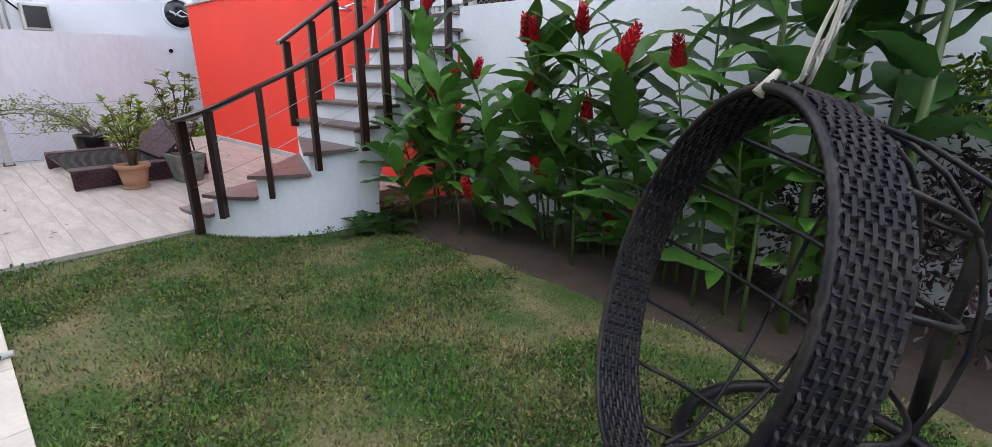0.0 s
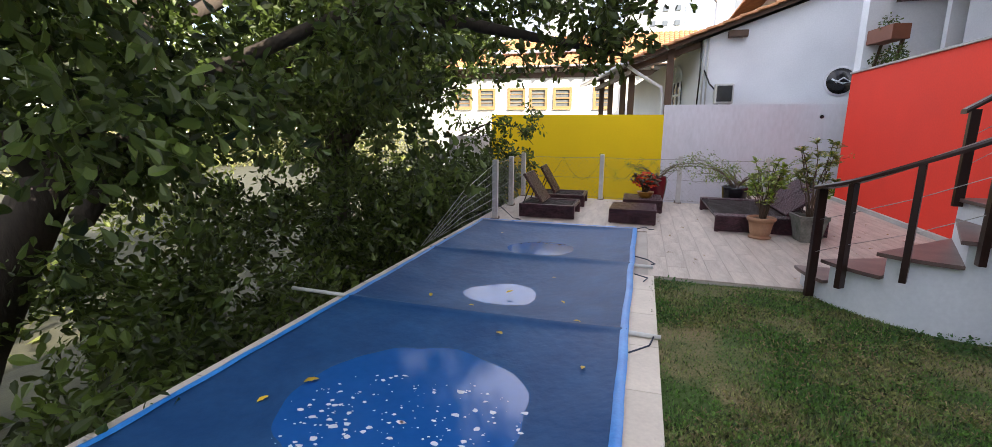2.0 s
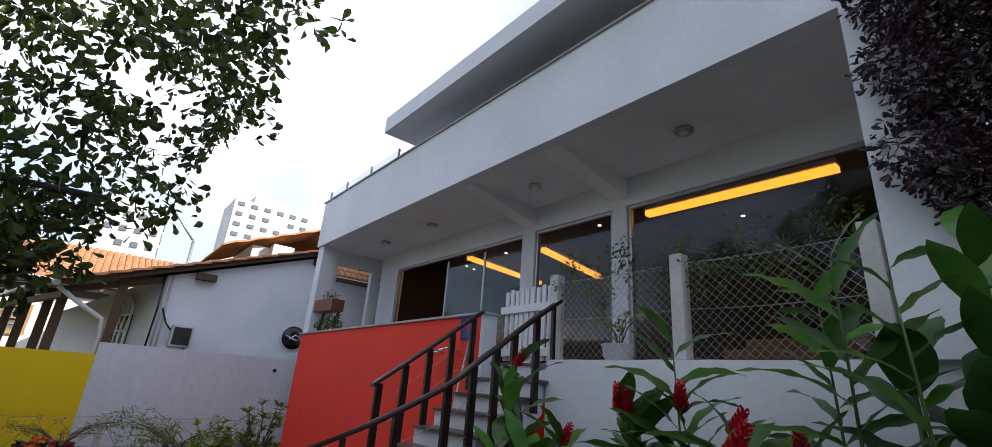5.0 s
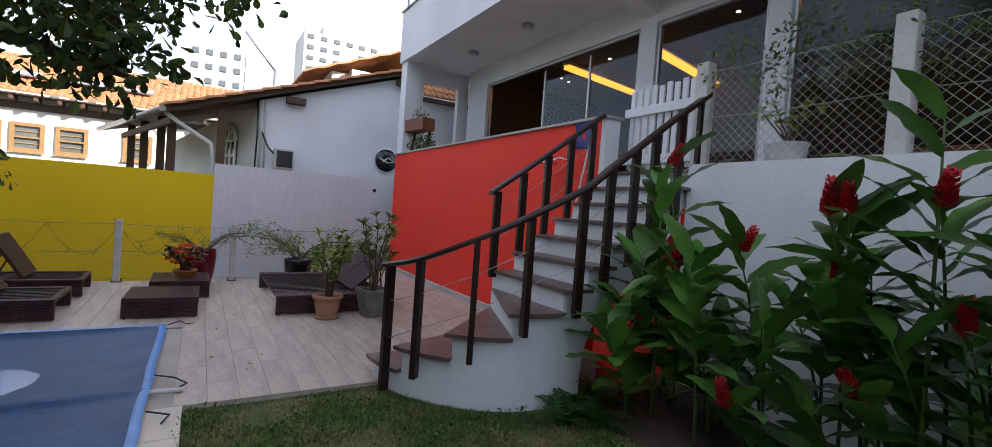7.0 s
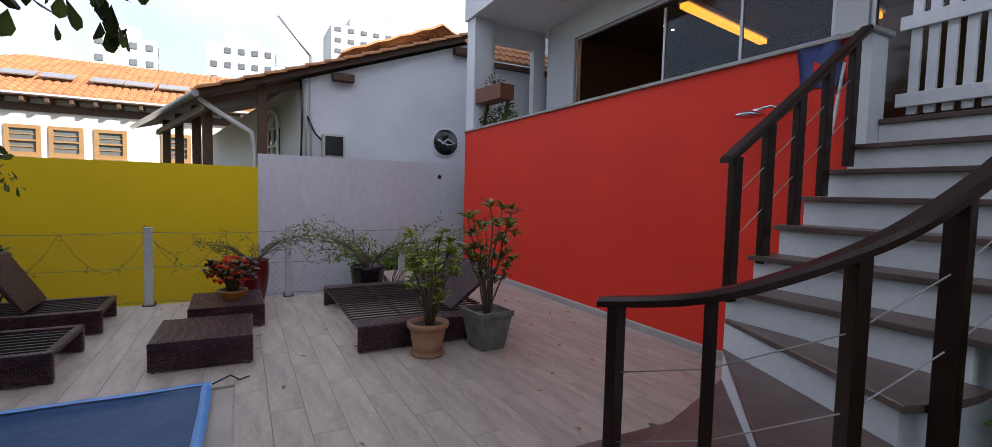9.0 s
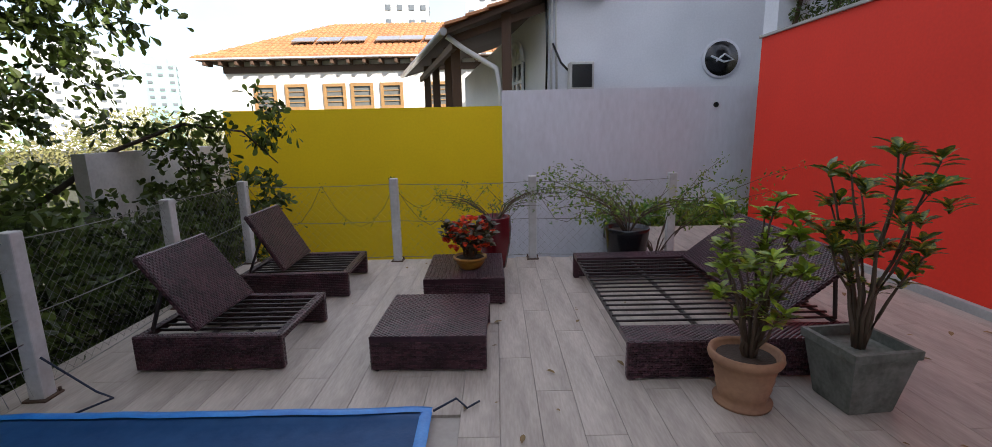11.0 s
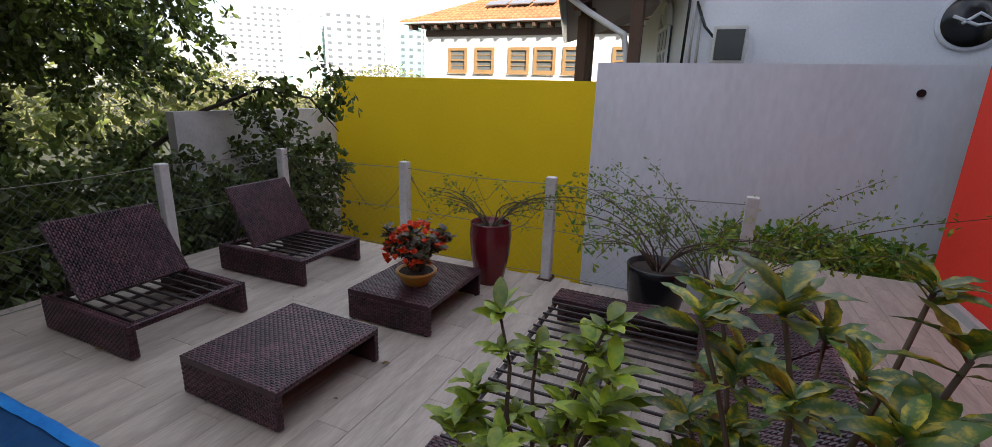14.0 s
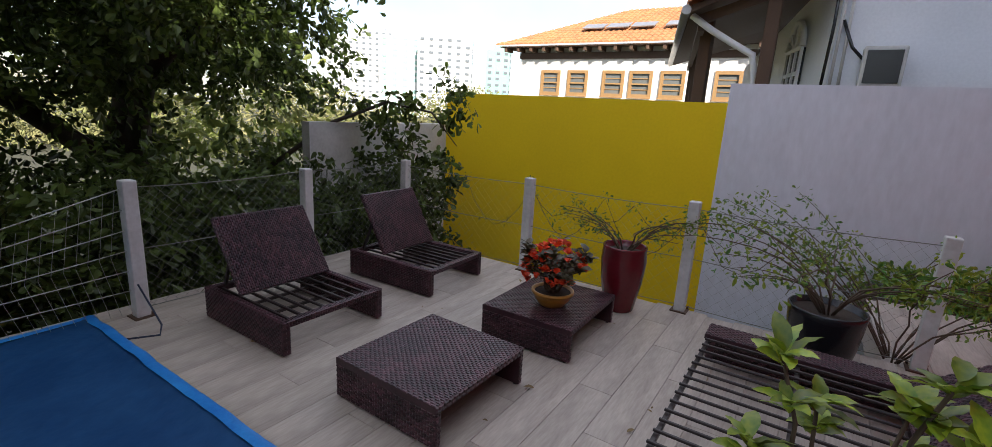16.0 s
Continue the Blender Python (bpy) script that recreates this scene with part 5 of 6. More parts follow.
# balcony glass and posts
for i, y in enumerate((11.5, 10.55, 9.3, 8.1)):
    bm = bm_new()
    add_box(bm, FX + 0.04, FX + 0.08, y - 0.02, y + 0.02, FTOP + 0.03, 6.02, 0.004)
    tagged(part("balcony_post", bm, M_ALU), "short steel post on the balcony parapet", "post", "balcony posts")
for a, b in ((10.57, 11.48), (9.32, 10.53), (8.12, 9.28)):
    bm = bm_new()
    add_box(bm, FX + 0.055, FX + 0.063, a, b, FTOP + 0.06, 6.0)
    o = tagged(part("balcony_glass", bm, M_GLASS), "clear glass balcony guard panel", "glass panel", "balcony glass")
    o.visible_shadow = False
# added out of view: tall blocks that keep the sun off the garden
boxes("house_mass", [(6.2, 9.0, -3.0, 11.6, FTOP + 0.03, 8.2), (9.15, 12.0, -18.0, 11.6, 0.0, 12.2)], M_WHITE, "unseen white blocks added behind the house to shade the garden", "wall")

lean = thing("lean_to_roof", "small dark red tiled lean-to beyond the porch opening", "roof")
bm = bm_new()
add_beam(bm, (4.2, 12.05, 4.02), (6.2, 12.05, 4.02), 0.08, 0.10)
part("fascia_board", bm, M_ROUGHWOOD, lean)
bm = bm_new()
for i in range(13):
    x = 4.2 + 0.16 * i
    for j in range(3):
        y0, y1 = 12.0 + 0.28 * j, 12.0 + 0.28 * j + 0.32
        pr = [[bm.verts.new((x + rr * math.cos(t), y, 4.06 + (y - 12.0) * 0.7 + dz + 0.8 * rr * math.sin(t))) for t in np.linspace(0, math.pi, 6)] for y, rr, dz in ((y0, 0.085, 0.03), (y1, 0.07, 0.0))]
        for q in range(5):
            bm.faces.new((pr[0][q], pr[0][q + 1], pr[1][q + 1], pr[1][q]))
        bm.faces.new(pr[0])
part("tiles", bm, M_TILE, lean)
bm = bm_new()
add_box(bm, 4.25, 6.2, 12.12, 12.2, TERRACE - 0.4, 4.0)
part("wall", bm, M_WHITE, lean)

# gate, terrace net and posts
gate = thing("picket_gate", "white wooden picket gate at the stair head", "gate", pose(3.80, 3.94, TERRACE + 0.03, 0, 0, 88))
for i in range(9):
    bm = bm_new()
    x = 0.03 + 0.095 * i
    add_prism(bm, [(x, -0.012), (x + 0.055, -0.012), (x + 0.055, 0.012), (x, 0.012)], 0.0, 0.84 + 0.02 * (i % 2))
    part("picket", bm, M_WHITE, gate)
for z in (0.05, 0.56):
    bm = bm_new()
    add_box(bm, 0, 0.90, 0.012, 0.04, z, z + 0.09, 0.003)
    part("rail", bm, M_WHITE, gate)
for y in (3.83, 2.36, 0.95):
    bm = bm_new()
    add_box(bm, 3.68, 3.80, y - 0.06, y + 0.06, 2.003, 2.92, 0.008)
    tagged(part("terrace_post", bm, M_POSTW), "white square post of the terrace fence", "fence post", "terrace fence posts")
net("terrace_net", "grey diamond net guarding the terrace", (3.74, 3.77), (3.74, 2.42), 2.02, 2.84, 0.075, 0.0026)
net("terrace_net", "grey diamond net guarding the terrace", (3.74, 2.30), (3.74, 1.01), 2.02, 2.84, 0.075, 0.0026)
vine = leaf_cloud("vine", [((3.74, 3.7 - 0.16 * i, 2.86 + 0.2 * math.sin(i * 1.7)), 0.17) for i in range(17)], M_TREELEAF, 1500, 0.05, (0.5, 1, 1), 61)
tagged(part("vine", vine, None), "thin green vine climbing the terrace net", "vine", "", "stuff")
turned_pot("terrace_pot", "white round pot on the terrace edge", pose(3.98, 3.2, TERRACE) @ Matrix.Scale(0.75, 4), [(0.12, 0), (0.2, 0.12), (0.21, 0.25), (0.23, 0.27), (0.21, 0.28), (0.19, 0.24), (0, 0.24)], M_WHITE, 0.19, 0.25)
shrub("terrace_plant", "light green bushy plant in the white pot", pose(3.98, 3.2, TERRACE + 0.19), [(0.3, a) for a in range(0, 360, 60)], lf_small, 9, 62, 0.2, None, 3)

# planter box on the wall end, shower head, towel, pole
pl = thing("planter_stand", "brown wooden planter box on a small stand", "planter", pose(3.86, 10.95, 2.62, 0, 0, 8))
bm = bm_new()
add_box(bm, -0.15, 0.15, -0.42, 0.42, 0.42, 0.68, 0.008)
part("box", bm, material("reddish_wood", (0.20, 0.07, 0.04), 0.6, None, 4, 30, 0.1), pl)
for y in (-0.32, 0.32):
    bm = bm_new()
    add_beam(bm, (-0.1, y, -0.65), (0.1, y, 0.43), 0.05, 0.05)
    part("leg", bm, M_ROUGHWOOD, pl)
tagged(part("porch_plants", leaf_cloud("porch_plants", [((3.85, 10.9, 3.36), 0.14), ((3.9, 10.65, 2.75), 0.18), ((3.85, 10.2, 2.66), 0.12), ((3.85, 11.1, 2.75), 0.14), ((3.85, 10.4, 2.8), 0.14)], M_TREELEAF, 620, 0.06, (1, 1, 1), 63), None), "small potted greenery behind the wall cap", "plants", "", "stuff")
sh = thing("shower_head", "round chrome shower head on the red wall", "shower head", pose(3.58, 5.42, 2.10))
M_CHROME = material("chrome", (0.7, 0.7, 0.72), 0.12, None, 3, 30, 0, metal=1.0)
bm = bm_new()
add_tube(bm, [(0.02, 0, 0), (-0.1, 0.1, 0.03), (-0.16, 0.2, 0.0)], 0.012, 8)
part("arm", bm, M_CHROME, sh)
bm = bm_new()
add_lathe(bm, [(0.0, 0.02), (0.03, 0.015), (0.11, -0.015), (0.115, -0.03), (0.0, -0.032)], 24, (-0.17, 0.22, -0.01))
part("rose", bm, M_CHROME, sh)
bm = bm_new()
gridc = [[bm.verts.new((RED_X - 0.012 - 0.012 * math.sin(j * 1.3) - 0.004 * math.sin(i), 5.10 + 0.05 * j - 0.006 * i, 2.585 - 0.045 * i - 0.01 * math.sin(j))) for j in range(7)] for i in range(9)]
for i in range(8):
    for j in range(6):
        bm.faces.new((gridc[i][j], gridc[i][j + 1], gridc[i + 1][j + 1], gridc[i + 1][j])).smooth = True
bmesh.ops.solidify(bm, geom=bm.faces[:], thickness=0.006)
tagged(part("towel", bm, material("blue_cloth", (0.16, 0.20, 0.50), 0.9, None, 8, 80, 0.3)), "crumpled blue cloth hung over the wall", "cloth")
bm = bm_new()
add_tube(bm, [(3.05, 5.06, 0.0), (3.50, 5.02, 2.35)], 0.011, 8)
tagged(part("pole", bm, M_POLE), "thin white pole leaning on the red wall", "pole")
# the shade inside the hole is drawn as a capped black stub
bm = bm_new()
add_tube(bm, [(3.448, WALL_Y - 0.034, 1.723), (3.448, WALL_Y - 0.05, 1.723)], 0.04, 14)
tagged(part("drain_hole", bm, M_BLACKPOT), "small drain pipe hole in the white wall, its dark inside painted black", "drain pipe")

# ---- neighbouring house ----
nb = thing("neighbour_house", "white gabled neighbouring house with clay tile roof", "house")
SL = 0.351


def roof_z(x):
    return 3.24 + (x + 0.74) * SL


bm = bm_new()
A = [(1.04, 14.2), (8.6, 14.2), (8.6, 21.0), (-0.95, 21.0)]
lo, hi = [bm.verts.new((x, y, -1.0)) for x, y in A], [bm.verts.new((x, y, roof_z(x) - 0.14)) for x, y in A]
bm.faces.new(hi)
for i in range(4):
    bm.faces.new((lo[i], lo[(i + 1) % 4], hi[(i + 1) % 4], hi[i]))
part("wall", bm, M_WHITE, nb)
bm = bm_new()
E0, E1 = (-0.82, 13.95), (-2.95, 21.3)
c4 = [(E0[0], E0[1]), (8.8, 13.95), (8.8, 21.3), (E1[0], E1[1])]


def rz2(x, y):
    ex = E0[0] + (E1[0] - E0[0]) * (y - E0[1]) / (E1[1] - E0[1])
    return 3.22 + (x - ex) * SL * (8.8 - E0[0]) / (8.8 - ex)


vs = [bm.verts.new((x, y, rz2(x, y) + dz)) for dz in (-0.10, 0.0) for x, y in c4]
for f in ((3, 2, 1, 0), (4, 5, 6, 7), (0, 1, 5, 4), (1, 2, 6, 5), (2, 3, 7, 6), (3, 0, 4, 7)):
    bm.faces.new([vs[i] for i in f])
roof = part("roof", bm, M_ROUGHWOOD, nb, "dark boarded roof deck")
# clay tiles: half-round courses running down the slope
bm = bm_new()
for r in range(34):
    y = 13.92 + 0.21 * r
    xa = E0[0] + (E1[0] - E0[0]) * (y - E0[1]) / (E1[1] - E0[1]) - 0.05
    k = int((8.8 - xa) / 0.38)
    for i in range(k if r < 3 else 0):
        x0, x1 = xa + 0.38 * i, xa + 0.38 * i + 0.42
        pr = []
        for x, rr, dz in ((x0, 0.10, 0.035), (x1, 0.085, 0.0)):
            pr.append([bm.verts.new((x, y + rr * math.cos(t), rz2(x, y) + dz + 0.75 * rr * math.sin(t))) for t in np.linspace(0, math.pi, 6)])
        for j in range(5):
            bm.faces.new((pr[0][j], pr[0][j + 1], pr[1][j + 1], pr[1][j]))
        bm.faces.new(pr[0])
part("tiles", bm, M_TILE, nb, "weathered orange clay tiles")
tagged(nb.children[-1], kind="stuff")
for x in (1.6, 4.4):
    bm = bm_new()
    add_box(bm, x, x + 0.45, 13.98, 14.2, roof_z(x) - 0.32, roof_z(x) - 0.16, 0.01)
    part("purlin_end", bm, M_ROUGHWOOD, nb)
bm = bm_new()
add_tube(bm, [(E0[0] - 0.07, E0[1], 3.16), (E1[0] - 0.07, E1[1], 3.16)], 0.07, 10)
part("gutter", bm, M_ALU, nb, "grey metal gutter")
bm = bm_new()
add_tube(bm, [(-0.86, 14.2, 3.12), (-0.55, 14.25, 2.9), (-0.25, 14.3, 2.72), (0.05, 14.35, 2.55), (0.12, 14.4, 2.2), (0.12, 14.4, 1.0)], 0.05, 10)
part("downpipe", bm, M_WHITE, nb)
for x, y in ((0.25, 14.3), (-0.75, 14.9), (-1.05, 16.5), (-1.55, 18.2), (-2.0, 19.8)):
    bm = bm_new()
    add_box(bm, x - 0.09, x + 0.09, y - 0.09, y + 0.09, 0, rz2(x, y) - 0.1, 0.01)
    part("post", bm, M_ROUGHWOOD, nb)
bm = bm_new()
add_beam(bm, (-0.72, 14.3, 2.98), (-2.3, 20.6, 2.98), 0.10, 0.14)
add_beam(bm, (-0.8, 14.3, 3.05), (1.0, 14.3, 3.62), 0.10, 0.14)
part("beam", bm, M_ROUGHWOOD, nb)
# arched window in the porch wall
wd = Vector((1.04 - (-0.95), 14.2 - 21.0, 0)).normalized()
aw = part("arched_window", (lambda b: (add_box(b, 0, 0.9, -0.06, -0.01, 0.0, 1.2), b)[1])(bm_new()), M_DARKGLASS, nb, "", Matrix.Translation((0.42, 16.35, 1.6)) @ pose(0, 0, 0, 0, 0, math.degrees(math.atan2(wd.y, wd.x))))
bm = bm_new()
for x in (0, 0.3, 0.6, 0.9):
    add_box(bm, x - 0.03, x + 0.03, -0.09, -0.05, 0, 1.2)
for z in (0, 0.4, 0.8, 1.2):
    add_box(bm, 0, 0.9, -0.085, -0.055, z - 0.03, z + 0.03)
add_tube(bm, [(0.45 + 0.47 * math.cos(t), -0.07, 1.22 + 0.42 * math.sin(t)) for t in np.linspace(0, math.pi, 14)], 0.05, 6)
for t in (45, 90, 135):
    add_beam(bm, (0.45, -0.07, 1.22), (0.45 + 0.45 * math.cos(radians(t)), -0.07, 1.22 + 0.4 * math.sin(radians(t))), 0.04, 0.04)
part("muntins", bm, M_WHITE, aw)
# round vent, air conditioner, cables
rv = part("round_window", (lambda b: (add_lathe(b, [(0.36, 0.0), (0.36, 0.03), (0.33, 0.035), (0.0, 0.035)], 28), b)[1])(bm_new()), M_GREYWALL, nb, "", pose(4.25, 14.198, 2.62, 90, 0, 0))
bm = bm_new()
add_lathe(bm, [(0.31, 0.036), (0.31, 0.042), (0.0, 0.042)], 28)
part("pane", bm, M_BLACKPOT, rv)
bm = bm_new()
add_tube(bm, [(-0.2, 0.05, 0.05), (0.05, -0.06, 0.05), (0.22, -0.02, 0.05), (0.05, 0.08, 0.05), (-0.1, -0.04, 0.05)], 0.02, 6)
part("ornament", bm, M_GREYWALL, rv)
ac = thing("air_conditioner", "grey outdoor air conditioning unit on the wall", "air conditioner", pose(1.60, 13.99, 2.08))
bm = bm_new()
add_box(bm, -0.22, 0.22, -0.16, 0.16, 0, 0.50, 0.02)
part("case", bm, M_CONC, ac)
bm = bm_new()
add_box(bm, -0.18, 0.18, -0.2, 0.2, 0.0, 0.012, 0.004)
part("grille", bm, M_BLACKPOT, ac, "black fan grille", pose(0.0, -0.162, 0.25, 90, 0, 0))
for sx in (-0.15, 0.15):
    bm = bm_new()
    add_box(bm, sx - 0.02, sx + 0.02, -0.14, 0.21, -0.04, 0.0)
    part("bracket", bm, M_ALU, ac)
for i, pts in enumerate((((1.08, 14.15, 3.7), (1.08, 14.15, 2.0)), ((1.16, 14.15, 3.75), (1.18, 14.15, 2.0)), ((0.98, 14.15, 3.7), (1.0, 14.14, 2.9), (0.98, 14.15, 2.0)), ((1.10, 14.15, 2.95), (1.25, 14.1, 2.6), (1.42, 14.1, 2.42)))):
    bm = bm_new()
    add_tube(bm, pts, 0.022, 6)
    tagged(part("cable", bm, M_CONC if i < 2 else M_BLACKPOT), "cable run down the neighbouring wall", "cable", "cables on the wall")
an = thing("street_lamp", "slim grey street lamp behind the roof", "street lamp", pose(2.6, 26.0, 0))
bm = bm_new()
add_tube(bm, [(0, 0, 0), (0, 0, 7.2)], 0.07, 8)
part("pole", bm, M_ALU, an)
bm = bm_new()
add_tube(bm, [(0, 0, 7.2), (-1.3, 0, 8.7)], 0.05, 8)
part("arm", bm, M_ALU, an)
# small upper gable of the next house
ug = thing("upper_gable", "small white upper storey with an orange tile roof", "house")
bm = bm_new()
add_box(bm, 4.3, 9.5, 22.0, 26.0, 3.0, 6.75)
part("wall", bm, M_CREAM, ug)
for s, x0, x1 in ((1, 3.1, 6.9), (-1, 10.7, 6.9)):
    bm = bm_new()
    for r in range(20):
        y = 21.4 + 0.24 * r
        n = 9
        ring = []
        for i in range(n + 1):
            x = x0 + (x1 - x0) * i / n
            z = 6.30 + 1.60 * i / n + (0.05 if i % 2 else 0)
            ring.append([bm.verts.new((x, y + 0.13 * math.cos(t), z + 0.10 * math.sin(t))) for t in np.linspace(0, math.pi, 5)])
        for A_, B_ in zip(ring, ring[1:]):
            for j in range(4):
                bm.faces.new((A_[j], A_[j + 1], B_[j + 1], B_[j]))
        bm.faces.new(ring[0])
    tagged(part("roof_side", bm, M_TILE, ug), kind="stuff")
for x in (5.0, 6.6):
    bm = bm_new()
    add_box(bm, x, x + 0.9, 21.6, 22.1, 6.1, 6.9, 0.05)
    part("eave_block", bm, M_CREAM, ug)

# ---- villa with tiled roof, beyond the yellow wall ----
M_VILLAPANE = material("villa_pane", (0.10, 0.11, 0.11), 0.12, (0.16, 0.16, 0.15), 0.6, 6, 0)
vl = thing("villa", "cream villa with orange tile roof and wood-framed windows", "house")
VY = 30.0
bm = bm_new()
wins = [(c - 0.5, c + 0.5) for c in (-11.58, -10.0, -8.07, -6.68, -5.18, -2.77)]
wall_with_holes(bm, "x", -13.5, 2.6, -4.0, 5.0, VY, VY + 0.4, [(a, b, 2.6, 3.72) for a, b in wins])
part("wall", bm, M_CREAM, vl)
for a, b in wins:
    bm = bm_new()
    wall_with_holes(bm, "x", a - 0.07, b + 0.07, 2.53, 3.79, VY - 0.07, VY + 0.12, [(a + 0.08, b - 0.08, 2.68, 3.12), (a + 0.08, b - 0.08, 3.19, 3.64)])
    fr = part("window", bm, M_FRAMEWOOD, vl)
    for z0, z1 in ((2.66, 3.13), (3.17, 3.66)):
        bm = bm_new()
        add_box(bm, a + 0.07, b - 0.07, VY + 0.03, VY + 0.05, z0, z1)
        part("pane", bm, M_VILLAPANE, fr)
        bm = bm_new()
        add_box(bm, a + 0.08, b - 0.08, VY - 0.01, VY + 0.028, (z0 + z1) / 2 - 0.02, (z0 + z1) / 2 + 0.02)
        part("glazing_bar", bm, M_FRAMEWOOD, fr)
    bm = bm_new()
    add_box(bm, a - 0.1, b + 0.1, VY - 0.14, VY - 0.072, 2.47, 2.53, 0.01)
    part("sill", bm, M_FRAMEWOOD, fr)
for i in range(24):
    bm = bm_new()
    x = -14.2 + 0.78 * i
    add_box(bm, x, x + 0.15, VY - 0.72, VY, 4.68, 4.90, 0.02)
    part("rafter_end", bm, M_ROUGHWOOD, vl)
bm = bm_new()
add_box(bm, -13.55, 2.6, VY - 0.08, VY - 0.002, 4.36, 4.68)
part("eave_board", bm, M_ROUGHWOOD, vl)
# hipped tile roof in courses
bm = bm_new()
XL, XR = -14.7, 3.2
for c in range(60):
    xa = XL + (XR - XL) * c / 60
    xb = XL + (XR - XL) * (c + 1) / 60
    xm, rr = (xa + xb) / 2, (xb - xa) / 2
    run = min(5.4, max(0.35, (xm - XL) * 1.0))
    n = max(1, int(run / 0.36))
    for i in range(n):
        d0, d1 = run * i / n, run * (i + 1) / n + 0.1
        pr = []
        for d, dz in ((d0, 0.06), (d1, 0.0)):
            pr.append([bm.verts.new((xm + rr * math.cos(t), VY - 0.85 + d, 4.95 + d * 0.46 + dz + rr * 0.7 * math.sin(t))) for t in np.linspace(0, math.pi, 5)])
        for j in range(4):
            bm.faces.new((pr[0][j], pr[0][j + 1], pr[1][j + 1], pr[1][j]))
        bm.faces.new(pr[0])
part("roof_tiles", bm, M_TILE, vl, "orange clay roof tiles in courses")
tagged(vl.children[-1], kind="stuff")
boxes_ = bm_new()
add_box(boxes_, XL + 0.25, XR, VY - 0.78, VY + 4.5, 4.90, 4.945)
part("roof_deck", boxes_, M_ROUGHWOOD, vl)
for i, x in enumerate((-9.7, -8.4, -7.1, -5.4, -4.2, -2.9)):
    bm = bm_new()
    add_box(bm, -0.58, 0.58, -0.36, 0.36, 0, 0.06, 0.01)
    part("solar_panel", bm, M_ALU, vl, "pale solar water panel", pose(x, VY + 0.9, 4.95 + 1.75 * 0.46 + 0.28, 24, 0, 0))

# ---- towers and hill ----
def tower(x, y, w, h, floors, cols, mat, turn=0.0, band=0.38, base=-6.0, winmat=None):
    t = thing("apartment_tower", "pale distant apartment tower with rows of windows", "tower", pose(x, y, base, 0, 0, turn), "distant towers")
    bm = bm_new()
    add_box(bm, -w / 2, w / 2, 0, w * 0.7, 0, h)
    add_box(bm, -w / 4, w / 4, w * 0.1, w * 0.5, h, h + 3)
    part("wall", bm, mat, t)
    fh = h / floors
    bm = bm_new()
    add_box(bm, -w / cols * 0.22, w / cols * 0.22, -0.25, 0.05, 0, fh * band)
    win = mesh_of("window", bm, winmat or M_TOWERWIN)
    bm = bm_new()
    add_box(bm, -0.05, 0.25, -1.0, 1.0, 0, fh * band)
    side = mesh_of("window", bm, winmat or M_TOWERWIN)
    for f in range(floors):
        z = h * (f + 0.35) / floors
        for c in range(cols):
            if (f * 7 + c * 3) % 11:
                part("window", win, None, t, "", pose(-w / 2 + w * (c + 0.5) / cols, 0, z))
        for c in range(2):
            part("window", side, None, t, "", pose(w / 2, w * 0.7 * (c + 0.5) / 2, z))



tower(-24.6, 150, 13, 43, 11, 4, M_TOWER, 8)
tower(0.3, 150, 16, 45, 12, 5, M_TOWER, -4)
tower(34, 150, 22, 55, 18, 6, M_TOWER, 0)
tower(-262, 220, 22, 46, 14, 5, M_TOWER, 40)
tower(-240, 225, 24, 51, 16, 6, M_TOWER, 40)
tower(-208, 220, 30, 46, 14, 5, M_TOWER, 38, 0.6, -6, M_TOWERGREEN)
tower(-180, 222, 30, 45, 13, 6, M_TOWER, 36)
tower(-143, 220, 12, 37, 12, 3, M_TOWERGREEN, 30)
tagged(part("hill_trees", leaf_cloud("hill_trees", [((-70 + 3.0 * i, 48 + 2.1 * i, -1.5 + 1.8 * math.sin(i * 0.9)), 5.2) for i in range(12)] + [((-52 - 4 * i, 30 - 2 * i, -2), 5.5) for i in range(8)], M_HILL, 26000, 0.55, (1, 1, 0.8), 71), None),
       "sunlit dry woodland on the far slope", "woodland", "", "stuff")

# ---- trees and hedge on the slope ----
tree = thing("tree", "large dark-leaved tree leaning over the pool", "tree", pose(-5.2, 2.6, -2.0))
bm = bm_new()
add_tube(bm, [(-1.3, -0.3, -0.3), (-1.0, -0.1, 1.5), (-0.3, 0.3, 3.0), (0.25, 0.9, 4.4), (0.9, 1.6, 5.6), (1.9, 2.2, 6.4)], 0.3, 12, radii=[0.34, 0.27, 0.22, 0.17, 0.12, 0.05])
add_tube(bm, [(-0.3, 0.3, 3.0), (-0.5, -0.7, 5.0), (-0.3, -1.8, 7.2), (0.2, -2.6, 9.6)], 0.2, 10, radii=[0.2, 0.16, 0.11, 0.03])
part("trunk", bm, M_BARK, tree)
limbs = [[(0.0, 0.4, 3.0), (0.9, 0.9, 3.9), (2.2, 1.4, 4.5), (3.6, 1.9, 4.7), (4.9, 2.4, 4.9)], [(0.2, 0.8, 4.2), (0.6, 2.0, 5.0), (1.3, 3.2, 5.6), (2.4, 4.2, 5.9)],
         [(0, 0.3, 2.6), (-0.3, 1.4, 3.6), (-0.2, 3.0, 4.4), (0.3, 4.8, 5.0)], [(0.1, 0.4, 3.2), (0.9, -0.4, 4.2), (2.0, -0.8, 5.0), (3.0, -0.6, 5.4)],
         [(2.2, 1.4, 4.5), (2.9, 2.3, 4.55), (3.9, 2.9, 4.4), (4.6, 3.0, 4.25)], [(1.3, 3.2, 5.6), (2.4, 3.6, 5.3), (3.6, 3.3, 5.4)]]
